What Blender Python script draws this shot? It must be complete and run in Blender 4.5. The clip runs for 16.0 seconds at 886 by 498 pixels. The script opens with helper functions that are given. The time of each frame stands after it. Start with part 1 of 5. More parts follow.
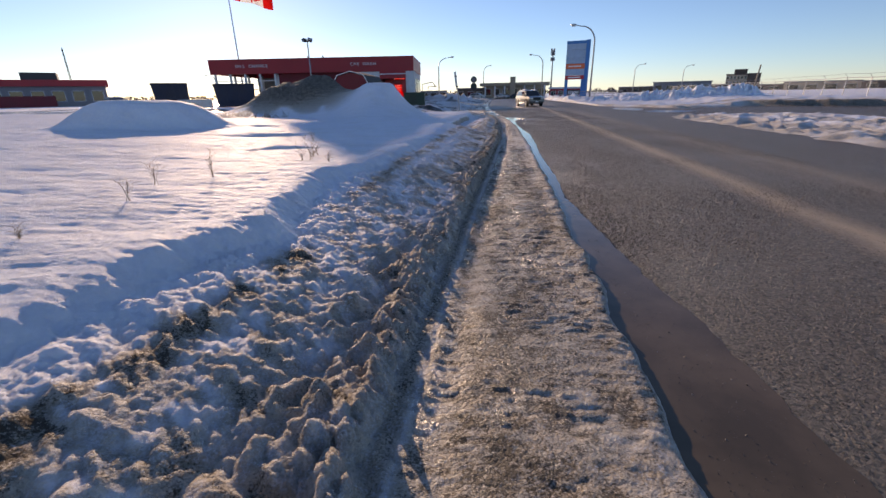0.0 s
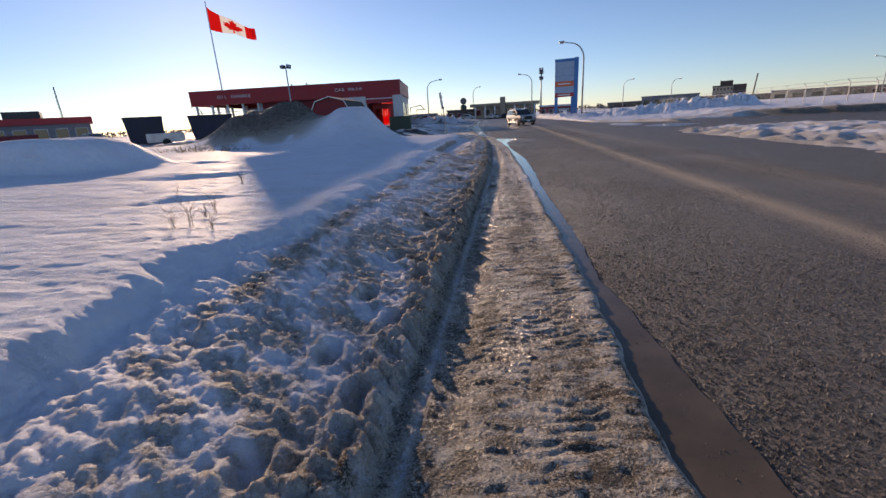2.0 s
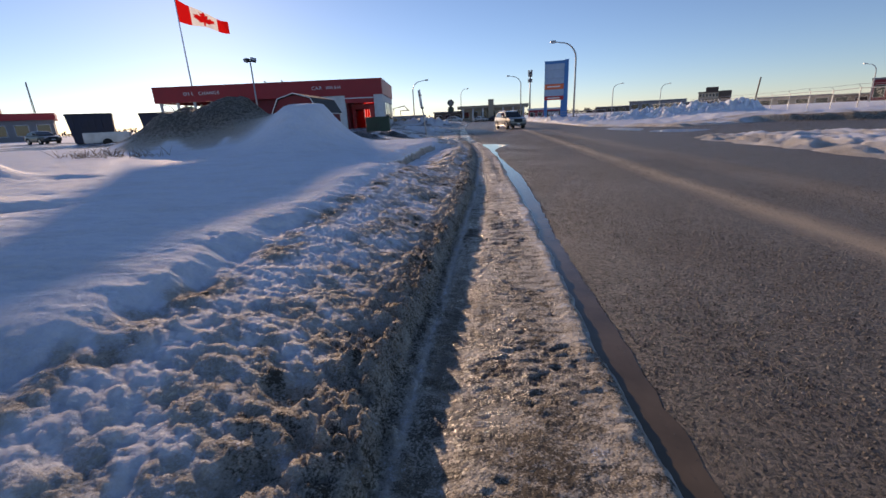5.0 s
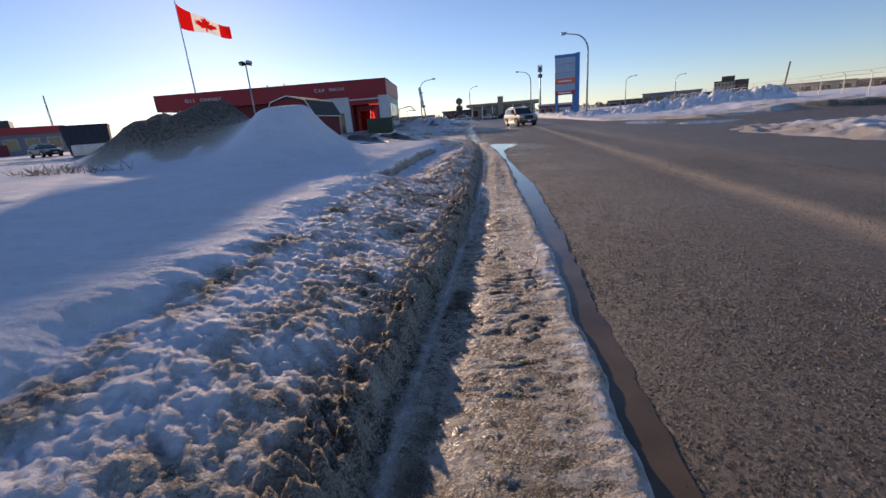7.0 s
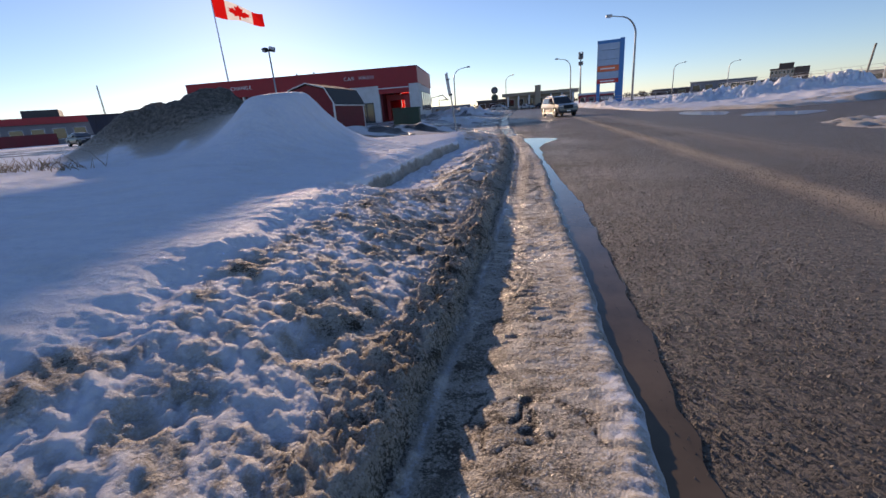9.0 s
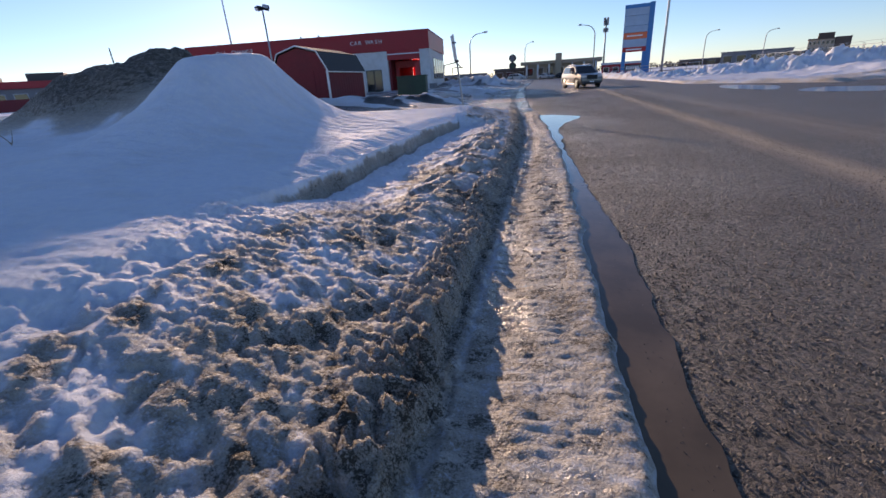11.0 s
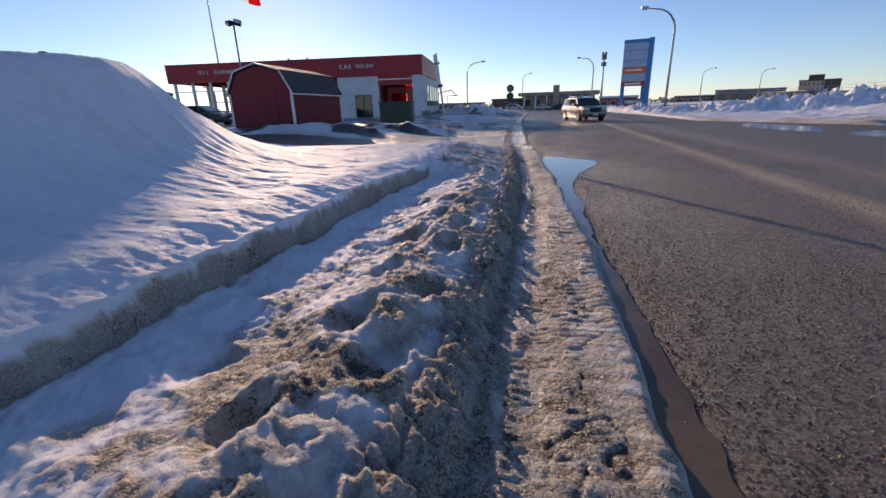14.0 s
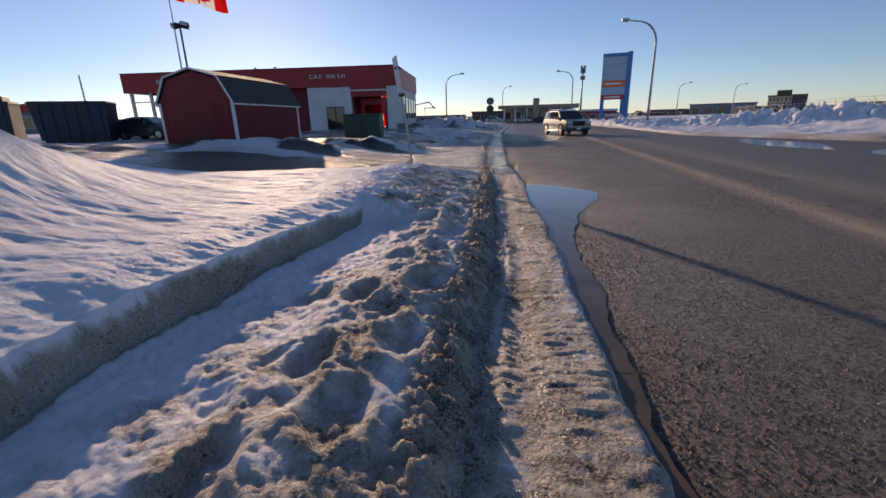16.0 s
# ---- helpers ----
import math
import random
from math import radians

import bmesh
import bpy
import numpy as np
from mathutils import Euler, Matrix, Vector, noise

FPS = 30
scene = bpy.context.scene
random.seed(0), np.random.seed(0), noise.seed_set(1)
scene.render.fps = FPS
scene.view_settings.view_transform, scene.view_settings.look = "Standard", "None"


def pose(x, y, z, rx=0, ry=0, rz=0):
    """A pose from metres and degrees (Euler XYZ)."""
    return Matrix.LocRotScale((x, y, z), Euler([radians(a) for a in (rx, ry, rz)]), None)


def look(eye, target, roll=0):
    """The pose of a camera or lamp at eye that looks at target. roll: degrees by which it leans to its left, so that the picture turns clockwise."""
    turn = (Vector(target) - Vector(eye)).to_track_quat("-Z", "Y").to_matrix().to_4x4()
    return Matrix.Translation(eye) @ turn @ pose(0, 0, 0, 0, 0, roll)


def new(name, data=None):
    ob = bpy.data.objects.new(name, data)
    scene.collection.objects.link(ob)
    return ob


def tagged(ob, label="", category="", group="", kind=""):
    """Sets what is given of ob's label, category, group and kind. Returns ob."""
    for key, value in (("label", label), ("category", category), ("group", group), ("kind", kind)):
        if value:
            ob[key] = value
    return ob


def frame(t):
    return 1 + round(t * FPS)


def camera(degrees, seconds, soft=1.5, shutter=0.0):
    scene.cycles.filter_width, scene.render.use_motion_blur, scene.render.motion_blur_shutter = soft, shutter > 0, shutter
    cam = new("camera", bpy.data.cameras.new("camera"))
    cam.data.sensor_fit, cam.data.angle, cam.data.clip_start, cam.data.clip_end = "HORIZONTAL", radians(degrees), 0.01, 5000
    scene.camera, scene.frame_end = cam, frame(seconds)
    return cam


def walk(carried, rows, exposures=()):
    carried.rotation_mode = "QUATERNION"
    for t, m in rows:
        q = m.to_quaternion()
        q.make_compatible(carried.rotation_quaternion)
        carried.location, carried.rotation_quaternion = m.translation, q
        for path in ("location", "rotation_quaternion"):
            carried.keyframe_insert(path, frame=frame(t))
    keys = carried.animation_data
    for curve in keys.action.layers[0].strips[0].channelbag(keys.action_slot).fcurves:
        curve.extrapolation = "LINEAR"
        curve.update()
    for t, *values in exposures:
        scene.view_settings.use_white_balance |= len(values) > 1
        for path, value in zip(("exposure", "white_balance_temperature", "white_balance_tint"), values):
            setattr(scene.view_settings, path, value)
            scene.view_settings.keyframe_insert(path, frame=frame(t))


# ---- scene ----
cam = camera(92.0, 16.0)
PATH = [
    (0, (-0.015, -0.073, 1.447), (-0.29, 1.788, 0.769), -1.1),
    (0.5, (-0.045, 0.627, 1.458), (-0.348, 2.51, 0.859), -2.1),
    (1, (-0.01, 1.332, 1.451), (-0.308, 3.227, 0.886), -2.9),
    (1.5, (0.0, 2.012, 1.431), (-0.28, 3.908, 0.859), -3.3),
    (2, (0.021, 2.681, 1.416), (-0.244, 4.574, 0.827), -3.4),
    (2.5, (0.003, 3.355, 1.422), (-0.253, 5.248, 0.829), -3.4),
    (3, (-0.007, 3.975, 1.414), (-0.239, 5.871, 0.821), -3.0),
    (3.5, (0.064, 4.518, 1.455), (-0.156, 6.417, 0.867), -3.1),
    (4, (0.071, 5.216, 1.408), (-0.132, 7.115, 0.813), -2.6),
    (6.3, (0.133, 7.794, 1.314), (-0.11, 9.697, 0.751), -3.4),
    (6.5, (0.153, 7.995, 1.306), (-0.1, 9.896, 0.738), -4.1),
    (7, (0.212, 8.554, 1.309), (-0.057, 10.448, 0.727), -4.5),
    (7.5, (0.216, 9.121, 1.315), (-0.088, 11.006, 0.718), -4.9),
    (8, (0.265, 9.727, 1.3), (-0.082, 11.602, 0.698), -4.8),
    (8.5, (0.231, 10.295, 1.32), (-0.153, 12.162, 0.716), -4.5),
    (9, (0.256, 10.892, 1.292), (-0.161, 12.749, 0.679), -4.4),
    (9.2, (0.268, 11.146, 1.294), (-0.164, 12.999, 0.677), -4.5),
    (11.5, (0.26, 14.025, 1.277), (-0.22, 15.818, 0.532), -3.5),
    (12, (0.22, 14.662, 1.254), (-0.254, 16.458, 0.514), -3.0),
    (12.5, (0.165, 15.28, 1.301), (-0.301, 17.089, 0.587), -2.4),
    (13, (0.101, 15.898, 1.307), (-0.351, 17.725, 0.632), -1.8),
    (13.5, (0.045, 16.544, 1.3), (-0.407, 18.384, 0.661), -1.7),
    (14, (0.005, 17.223, 1.281), (-0.449, 19.068, 0.655), -1.7),
    (14.5, (-0.024, 17.849, 1.303), (-0.478, 19.694, 0.681), -1.7),
    (15, (-0.066, 18.552, 1.27), (-0.504, 20.404, 0.658), -1.7),
    (15.5, (-0.063, 19.249, 1.272), (-0.473, 21.114, 0.676), -1.5),
    (16, (-0.086, 19.903, 1.3), (-0.462, 21.78, 0.722), -1.4),
]
walk(cam, [(t, look(eye, target, roll)) for t, eye, target, roll in PATH], [(0, 0.43, 7850, 24), (1, 0.30, 7850, 24), (4, 0.28, 7800, 24), (9, 0.40, 7650, 24), (11.5, 0.5, 7250, 24), (13, 0.5, 7250, 24), (14.5, 0.26, 7750, 24), (16, 0.10, 7850, 24)])

# ---- world, sun ----
SUN_AZ, SUN_EL = 32.7, 13.5      # degrees to the left of straight ahead, and above the horizon
world = bpy.data.worlds.new("sky")
scene.world = world
world.use_nodes = True
wn = world.node_tree.nodes
wl = world.node_tree.links
sky = wn.new("ShaderNodeTexSky")
sky.sky_type, sky.sun_disc = "NISHITA", False
sky.sun_elevation, sky.sun_rotation = radians(SUN_EL), radians(-SUN_AZ)
sky.air_density, sky.dust_density, sky.ozone_density = 0.8, 0.075, 4.5
wn["Background"].inputs["Strength"].default_value = 0.120
wl.new(sky.outputs["Color"], wn["Background"].inputs["Color"])
sun = new("sun", bpy.data.lights.new("sun", "SUN"))
sun.data.energy, sun.data.angle, sun.data.color = 3.3, radians(0.6), (1.0, 0.81, 0.60)
SUN_DIR = Vector((-math.sin(radians(SUN_AZ)) * math.cos(radians(SUN_EL)), math.cos(radians(SUN_AZ)) * math.cos(radians(SUN_EL)), math.sin(radians(SUN_EL))))
sun.matrix_world = look(SUN_DIR * 100, (0, 0, 0))
scene.view_settings.exposure = 0.0


# ---- materials ----
def material(name, color=(0.5, 0.5, 0.5), rough=0.6, metal=0.0, grain=0.0, scale=20.0, bump=0.0, bump_scale=None, dirt=None, dirt_amount=0.0, coat=0.0):
    """A surface with two scales of colour variation, fine relief and optional soiling."""
    m = bpy.data.materials.new(name)
    m.use_nodes = True
    n, l = m.node_tree.nodes, m.node_tree.links
    b = n["Principled BSDF"]
    b.inputs["Roughness"].default_value, b.inputs["Metallic"].default_value = rough, metal
    b.inputs["Coat Weight"].default_value = coat
    b.inputs["Base Color"].default_value = (*color, 1)
    geo = n.new("ShaderNodeNewGeometry")
    if grain or dirt_amount:
        fine = n.new("ShaderNodeTexNoise")
        fine.inputs["Scale"].default_value, fine.inputs["Detail"].default_value = scale, 5
        l.new(geo.outputs["Position"], fine.inputs["Vector"])
        ramp = n.new("ShaderNodeMapRange")
        ramp.inputs["To Min"].default_value, ramp.inputs["To Max"].default_value = 1 - grain, 1 + grain
        l.new(fine.outputs["Fac"], ramp.inputs["Value"])
        mul = n.new("ShaderNodeVectorMath")
        mul.operation = "SCALE"
        mul.inputs[0].default_value = color
        l.new(ramp.outputs["Result"], mul.inputs["Scale"])
        out = mul.outputs["Vector"]
        if dirt_amount:
            big = n.new("ShaderNodeTexNoise")
            big.inputs["Scale"].default_value, big.inputs["Detail"].default_value = scale * 0.13, 6
            l.new(geo.outputs["Position"], big.inputs["Vector"])
            mr = n.new("ShaderNodeMapRange")
            mr.inputs["From Min"].default_value, mr.inputs["From Max"].default_value = 0.42, 0.72
            mr.inputs["To Max"].default_value = dirt_amount
            l.new(big.outputs["Fac"], mr.inputs["Value"])
            mix = n.new("ShaderNodeMix")
            mix.data_type = "RGBA"
            l.new(mr.outputs["Result"], mix.inputs["Factor"])
            l.new(out, mix.inputs["A"])
            mix.inputs["B"].default_value = (*(dirt or (0.15, 0.12, 0.09)), 1)
            out = mix.outputs["Result"]
        l.new(out, b.inputs["Base Color"])
    if bump:
        tex = n.new("ShaderNodeTexNoise")
        tex.inputs["Scale"].default_value, tex.inputs["Detail"].default_value = bump_scale or scale, 4
        l.new(geo.outputs["Position"], tex.inputs["Vector"])
        bp = n.new("ShaderNodeBump")
        bp.inputs["Strength"].default_value, bp.inputs["Distance"].default_value = 1.0, bump
        l.new(tex.outputs["Fac"], bp.inputs["Height"])
        l.new(bp.outputs["Normal"], b.inputs["Normal"])
    return m


def node_kit(m):
    """Short hands for a node tree: noise, range, mix and maths."""
    n, l = m.node_tree.nodes, m.node_tree.links

    def put(sock, value):
        if isinstance(value, (int, float)):
            sock.default_value = value
        elif isinstance(value, tuple):
            sock.default_value = value if len(value) == len(sock.default_value) else (*value, 1)
        else:
            l.new(value, sock)

    def noise_tex(vec, scale, detail=4, rough=0.55):
        t = n.new("ShaderNodeTexNoise")
        put(t.inputs["Vector"], vec), put(t.inputs["Scale"], scale), put(t.inputs["Detail"], detail), put(t.inputs["Roughness"], rough)
        return t.outputs["Fac"]

    def rng(v, a, b, c=0.0, d=1.0):
        t = n.new("ShaderNodeMapRange")
        for k, x in zip(("Value", "From Min", "From Max", "To Min", "To Max"), (v, a, b, c, d)):
            put(t.inputs[k], x)
        return t.outputs["Result"]

    def mix(f, a, b):
        t = n.new("ShaderNodeMix")
        t.data_type = "RGBA"
        put(t.inputs["Factor"], f), put(t.inputs["A"], a), put(t.inputs["B"], b)
        return t.outputs["Result"]

    def calc(op, a, b=0.0):
        t = n.new("ShaderNodeMath")
        t.operation = op
        put(t.inputs[0], a), put(t.inputs[1], b)
        return t.outputs[0]

    def attr(name):
        t = n.new("ShaderNodeAttribute")
        t.attribute_name = name
        return t.outputs["Fac"]

    def stretch(vec, sx, sy, sz):
        t = n.new("ShaderNodeVectorMath")
        t.operation = "MULTIPLY"
        put(t.inputs[0], vec)
        t.inputs[1].default_value = (sx, sy, sz)
        return t.outputs["Vector"]

    def bumped(height, dist, strength=1.0):
        t = n.new("ShaderNodeBump")
        put(t.inputs["Height"], height), put(t.inputs["Distance"], dist), put(t.inputs["Strength"], strength)
        return t.outputs["Normal"]

    return n, l, put, noise_tex, rng, mix, calc, attr, stretch, bumped


def snow_material():
    m = bpy.data.materials.new("snow")
    m.use_nodes = True
    n, l, put, noise_tex, rng, mix, calc, attr, stretch, bumped = node_kit(m)
    b = n["Principled BSDF"]
    pos = n.new("ShaderNodeNewGeometry").outputs["Position"]
    grain = noise_tex(pos, 60, 5, 0.7)
    mid = noise_tex(pos, 9, 6, 0.65)
    big = noise_tex(pos, 1.1, 4)
    clean = mix(rng(mid, 0.3, 0.7), (0.75, 0.81, 0.90), (0.86, 0.90, 0.95))
    grey = mix(rng(mid, 0.35, 0.65), (0.38, 0.325, 0.25), (0.77, 0.71, 0.62))
    soil = mix(rng(grain, 0.3, 0.7), (0.05, 0.04, 0.03), (0.16, 0.13, 0.095))
    dirt = calc("ADD", attr("dirt"), calc("MULTIPLY", calc("SUBTRACT", mid, 0.5), calc("MULTIPLY", attr("dirt"), 2.4)))
    dirt = calc("ADD", dirt, calc("MULTIPLY", calc("SUBTRACT", grain, 0.5), calc("MULTIPLY", attr("dirt"), 2.6)))
    speck = noise_tex(stretch(pos, 0.75, 1.0, 1.0), 125, 3, 0.7)
    dirt = calc("ADD", dirt, calc("MULTIPLY", calc("SUBTRACT", speck, 0.5), calc("MULTIPLY", attr("dirt"), 1.8)))
    c = mix(rng(dirt, 0.02, 0.5), clean, grey)
    c = mix(rng(dirt, 0.64, 1.05), c, soil)
    wet = calc("MULTIPLY", attr("wet"), rng(big, 0.2, 0.5, 0.6, 1.0))
    tar = mix(rng(grain, 0.3, 0.7), (0.025, 0.025, 0.026), (0.07, 0.066, 0.06))
    c = mix(rng(wet, 0.35, 0.75), c, tar)
    icy = calc("MULTIPLY", attr("ice"), rng(noise_tex(stretch(pos, 1.0, 0.45, 1.0), 3.5, 5, 0.65), 0.36, 0.58))
    melt = mix(rng(grain, 0.3, 0.7), (0.060, 0.046, 0.034), (0.13, 0.10, 0.075))
    c = mix(rng(attr("ice"), 1.2, 1.8), c, melt)
    put(b.inputs["Base Color"], c)
    dry = rng(grain, 0.35, 0.65, 0.50, 0.85)
    put(b.inputs["Roughness"], calc("MULTIPLY", calc("MULTIPLY", dry, rng(wet, 0.2, 0.9, 1.0, 0.45)), rng(icy, 0.0, 1.0, 1.0, 0.38)))
    put(b.inputs["Specular IOR Level"], rng(icy, 0.0, 1.0, 0.28, 0.6))
    put(b.inputs["Subsurface Weight"], rng(calc("MAXIMUM", attr("dirt"), wet), 0.06, 0.80, 0.55, 0.20))
    b.inputs["Subsurface Radius"].default_value = (1.0, 0.95, 0.85)
    b.inputs["Subsurface Scale"].default_value = 0.034
    knob = n.new("ShaderNodeTexVoronoi")
    put(knob.inputs["Vector"], pos), put(knob.inputs["Scale"], 30.0), put(knob.inputs["Randomness"], 1.0)
    crumb = n.new("ShaderNodeTexVoronoi")
    put(crumb.inputs["Vector"], pos), put(crumb.inputs["Scale"], 95.0), put(crumb.inputs["Randomness"], 1.0)
    soil_in = rng(attr("dirt"), 0.05, 0.35)
    h = calc("ADD", calc("ADD", calc("MULTIPLY", noise_tex(pos, 26, 6, 0.75), 0.9), calc("MULTIPLY", noise_tex(pos, 70, 4, 0.7), calc("MULTIPLY", soil_in, 0.5))), calc("MULTIPLY", noise_tex(pos, 11, 3), calc("ADD", calc("MULTIPLY", soil_in, 0.7), 0.5)))
    h = calc("SUBTRACT", h, calc("MULTIPLY", knob.outputs["Distance"], calc("MULTIPLY", soil_in, 0.55)))
    h = calc("SUBTRACT", h, calc("MULTIPLY", crumb.outputs["Distance"], calc("MULTIPLY", soil_in, 0.30)))
    put(b.inputs["Normal"], bumped(h, calc("MULTIPLY", calc("ADD", calc("MULTIPLY", soil_in, 0.028), 0.020), rng(attr("ice"), 0.0, 1.0, 1.0, 0.75)), 1.0))
    return m


def asphalt_material():
    m = bpy.data.materials.new("asphalt")
    m.use_nodes = True
    n, l, put, noise_tex, rng, mix, calc, attr, stretch, bumped = node_kit(m)
    b = n["Principled BSDF"]
    pos = n.new("ShaderNodeNewGeometry").outputs["Position"]
    vor = n.new("ShaderNodeTexVoronoi")
    put(vor.inputs["Vector"], pos), put(vor.inputs["Scale"], 52.0)
    stones = vor.outputs["Distance"]
    tint = vor.outputs["Color"]
    sep = n.new("ShaderNodeSeparateXYZ")
    put(sep.inputs[0], tint)
    xyz = n.new("ShaderNodeSeparateXYZ")
    put(xyz.inputs[0], pos)
    along = noise_tex(stretch(pos, 1.0, 0.06, 1.0), 2.2, 6, 0.6)
    blotch = noise_tex(pos, 0.6, 5, 0.6)
    fine = noise_tex(pos, 34, 4, 0.7)
    c = mix(rng(sep.outputs[0], 0.0, 1.0), (0.030, 0.026, 0.023), (0.20, 0.165, 0.135))
    c = mix(rng(fine, 0.55, 0.75, 0.0, 0.5), c, (0.15, 0.125, 0.10))
    # sand left along the middle of the road and beside the wheel tracks
    off = calc("ABSOLUTE", calc("SUBTRACT", xyz.outputs[0], calc("ADD", 3.7, calc("MULTIPLY", calc("SUBTRACT", blotch, 0.5), 0.5))))
    band = calc("MULTIPLY", rng(off, 0.42, 0.04), rng(along, 0.30, 0.6, 0.55, 1.0))
    far = calc("ABSOLUTE", calc("SUBTRACT", xyz.outputs[0], 5.5))
    band2 = calc("MULTIPLY", rng(far, 0.8, 0.05), rng(along, 0.4, 0.7, 0.15, 0.55))
    sand = calc("MAXIMUM", band, band2)
    c = mix(calc("MULTIPLY", sand, 0.95), c, (0.58, 0.47, 0.35))
    c = mix(rng(along, 0.5, 0.8, 0.0, 0.35), c, (0.14, 0.10, 0.07))
    put(b.inputs["Base Color"], c)
    damp = calc("MULTIPLY", rng(blotch, 0.40, 0.65), rng(xyz.outputs[0], 3.2, 1.0, 0.25, 1.0))
    put(b.inputs["Roughness"], calc("ADD", rng(damp, 0.0, 1.0, 0.50, 0.34), calc("MULTIPLY", sand, 0.2)))
    proud = rng(sep.outputs[1], 0.45, 0.85)
    h = calc("ADD", calc("MULTIPLY", calc("SUBTRACT", 0.8, stones), calc("MULTIPLY", proud, 0.9)), calc("ADD", calc("MULTIPLY", fine, 0.5), calc("MULTIPLY", noise_tex(pos, 150, 3, 0.7), 0.55)))
    put(b.inputs["Normal"], bumped(h, 0.034, 1.0))
    return m


SNOW = snow_material()
ASPHALT = asphalt_material()


# ---- ground shapes ----
def value_noise(x, y, seed=0):
    """Smooth noise between -1 and 1 on arrays of places."""
    xi, yi = np.floor(x).astype(np.int64), np.floor(y).astype(np.int64)
    fx, fy = x - xi, y - yi

    def h(a, b):
        v = (a * 374761393 + b * 668265263 + seed * 1442695041) & 0xFFFFFFFF
        v = ((v ^ (v >> 13)) * 1274126177) & 0xFFFFFFFF
        v = ((v ^ (v >> 16)) * 2246822519) & 0xFFFFFFFF
        return ((v ^ (v >> 15)) & 0xFFFFFF) / float(0xFFFFFF) * 2 - 1
    sx, sy = fx * fx * fx * (fx * (fx * 6 - 15) + 10), fy * fy * fy * (fy * (fy * 6 - 15) + 10)
    a, b, c, d = h(xi, yi), h(xi + 1, yi), h(xi, yi + 1), h(xi + 1, yi + 1)
    return (a + (b - a) * sx) * (1 - sy) + (c + (d - c) * sx) * sy


def fbm(x, y, scale, octaves=4, seed=0, gain=0.5, ridged=False):
    out, amp = 0.0, 1.0
    for k in range(octaves):
        f = 2.03 ** k / scale
        ca, sa = math.cos(0.6 * k + seed), math.sin(0.6 * k + seed)
        v = value_noise((x * ca - y * sa) * f + 17.3 * k, (x * sa + y * ca) * f + 9.1 * k, seed + k)
        out = out + amp * ((1 - 2 * np.abs(v)) if ridged else v)
        amp *= gain
    return out


def billow(x, y, scale, octaves=3, seed=0, gain=0.55):
    """Rounded mounds parted by sharp creases, around zero."""
    out, amp = 0.0, 1.0
    for k in range(octaves):
        f = 2.07 ** k / scale
        ca, sa = math.cos(0.8 * k + 0.7 + seed), math.sin(0.8 * k + 0.7 + seed)
        out = out + amp * (2.6 * np.abs(value_noise((x * ca - y * sa) * f + 5.7 * k, (x * sa + y * ca) * f + 3.9 * k, seed + 7 * k)) - 0.9)
        amp *= gain
    return out


def step(a, b, v):
    t = np.clip((v - a) / (b - a), 0, 1)
    return t * t * (3 - 2 * t)


def strip_edge(y):
    """The kerb-side edge of the trodden ice, towards the road."""
    return np.interp(y, [-20, 3, 11, 13, 17, 21, 23.5, 27, 29, 33, 40, 60, 120], [0.77, 0.76, 0.72, 0.68, 0.57, 0.46, 0.31, 0.02, -0.17, -0.65, -1.2, -2.5, -4.0])


def strip_back(y):
    """The other edge of the trodden ice, along the foot of the snow bank."""
    return np.interp(y, [-20, 2, 6, 9, 12, 15, 20, 24, 26, 29, 33, 40, 60, 120], [-0.45, -0.44, -0.38, -0.30, -0.22, -0.14, -0.18, -0.30, -0.48, -0.75, -1.2, -1.8, -3.0, -4.6])


def lump(x, y, cx, cy, rx, ry, h, turn=0.0, power=1.0):
    c, s = math.cos(turn), math.sin(turn)
    u, v = ((x - cx) * c + (y - cy) * s) / rx, (-(x - cx) * s + (y - cy) * c) / ry
    return h * np.exp(-((u * u + v * v) ** power))


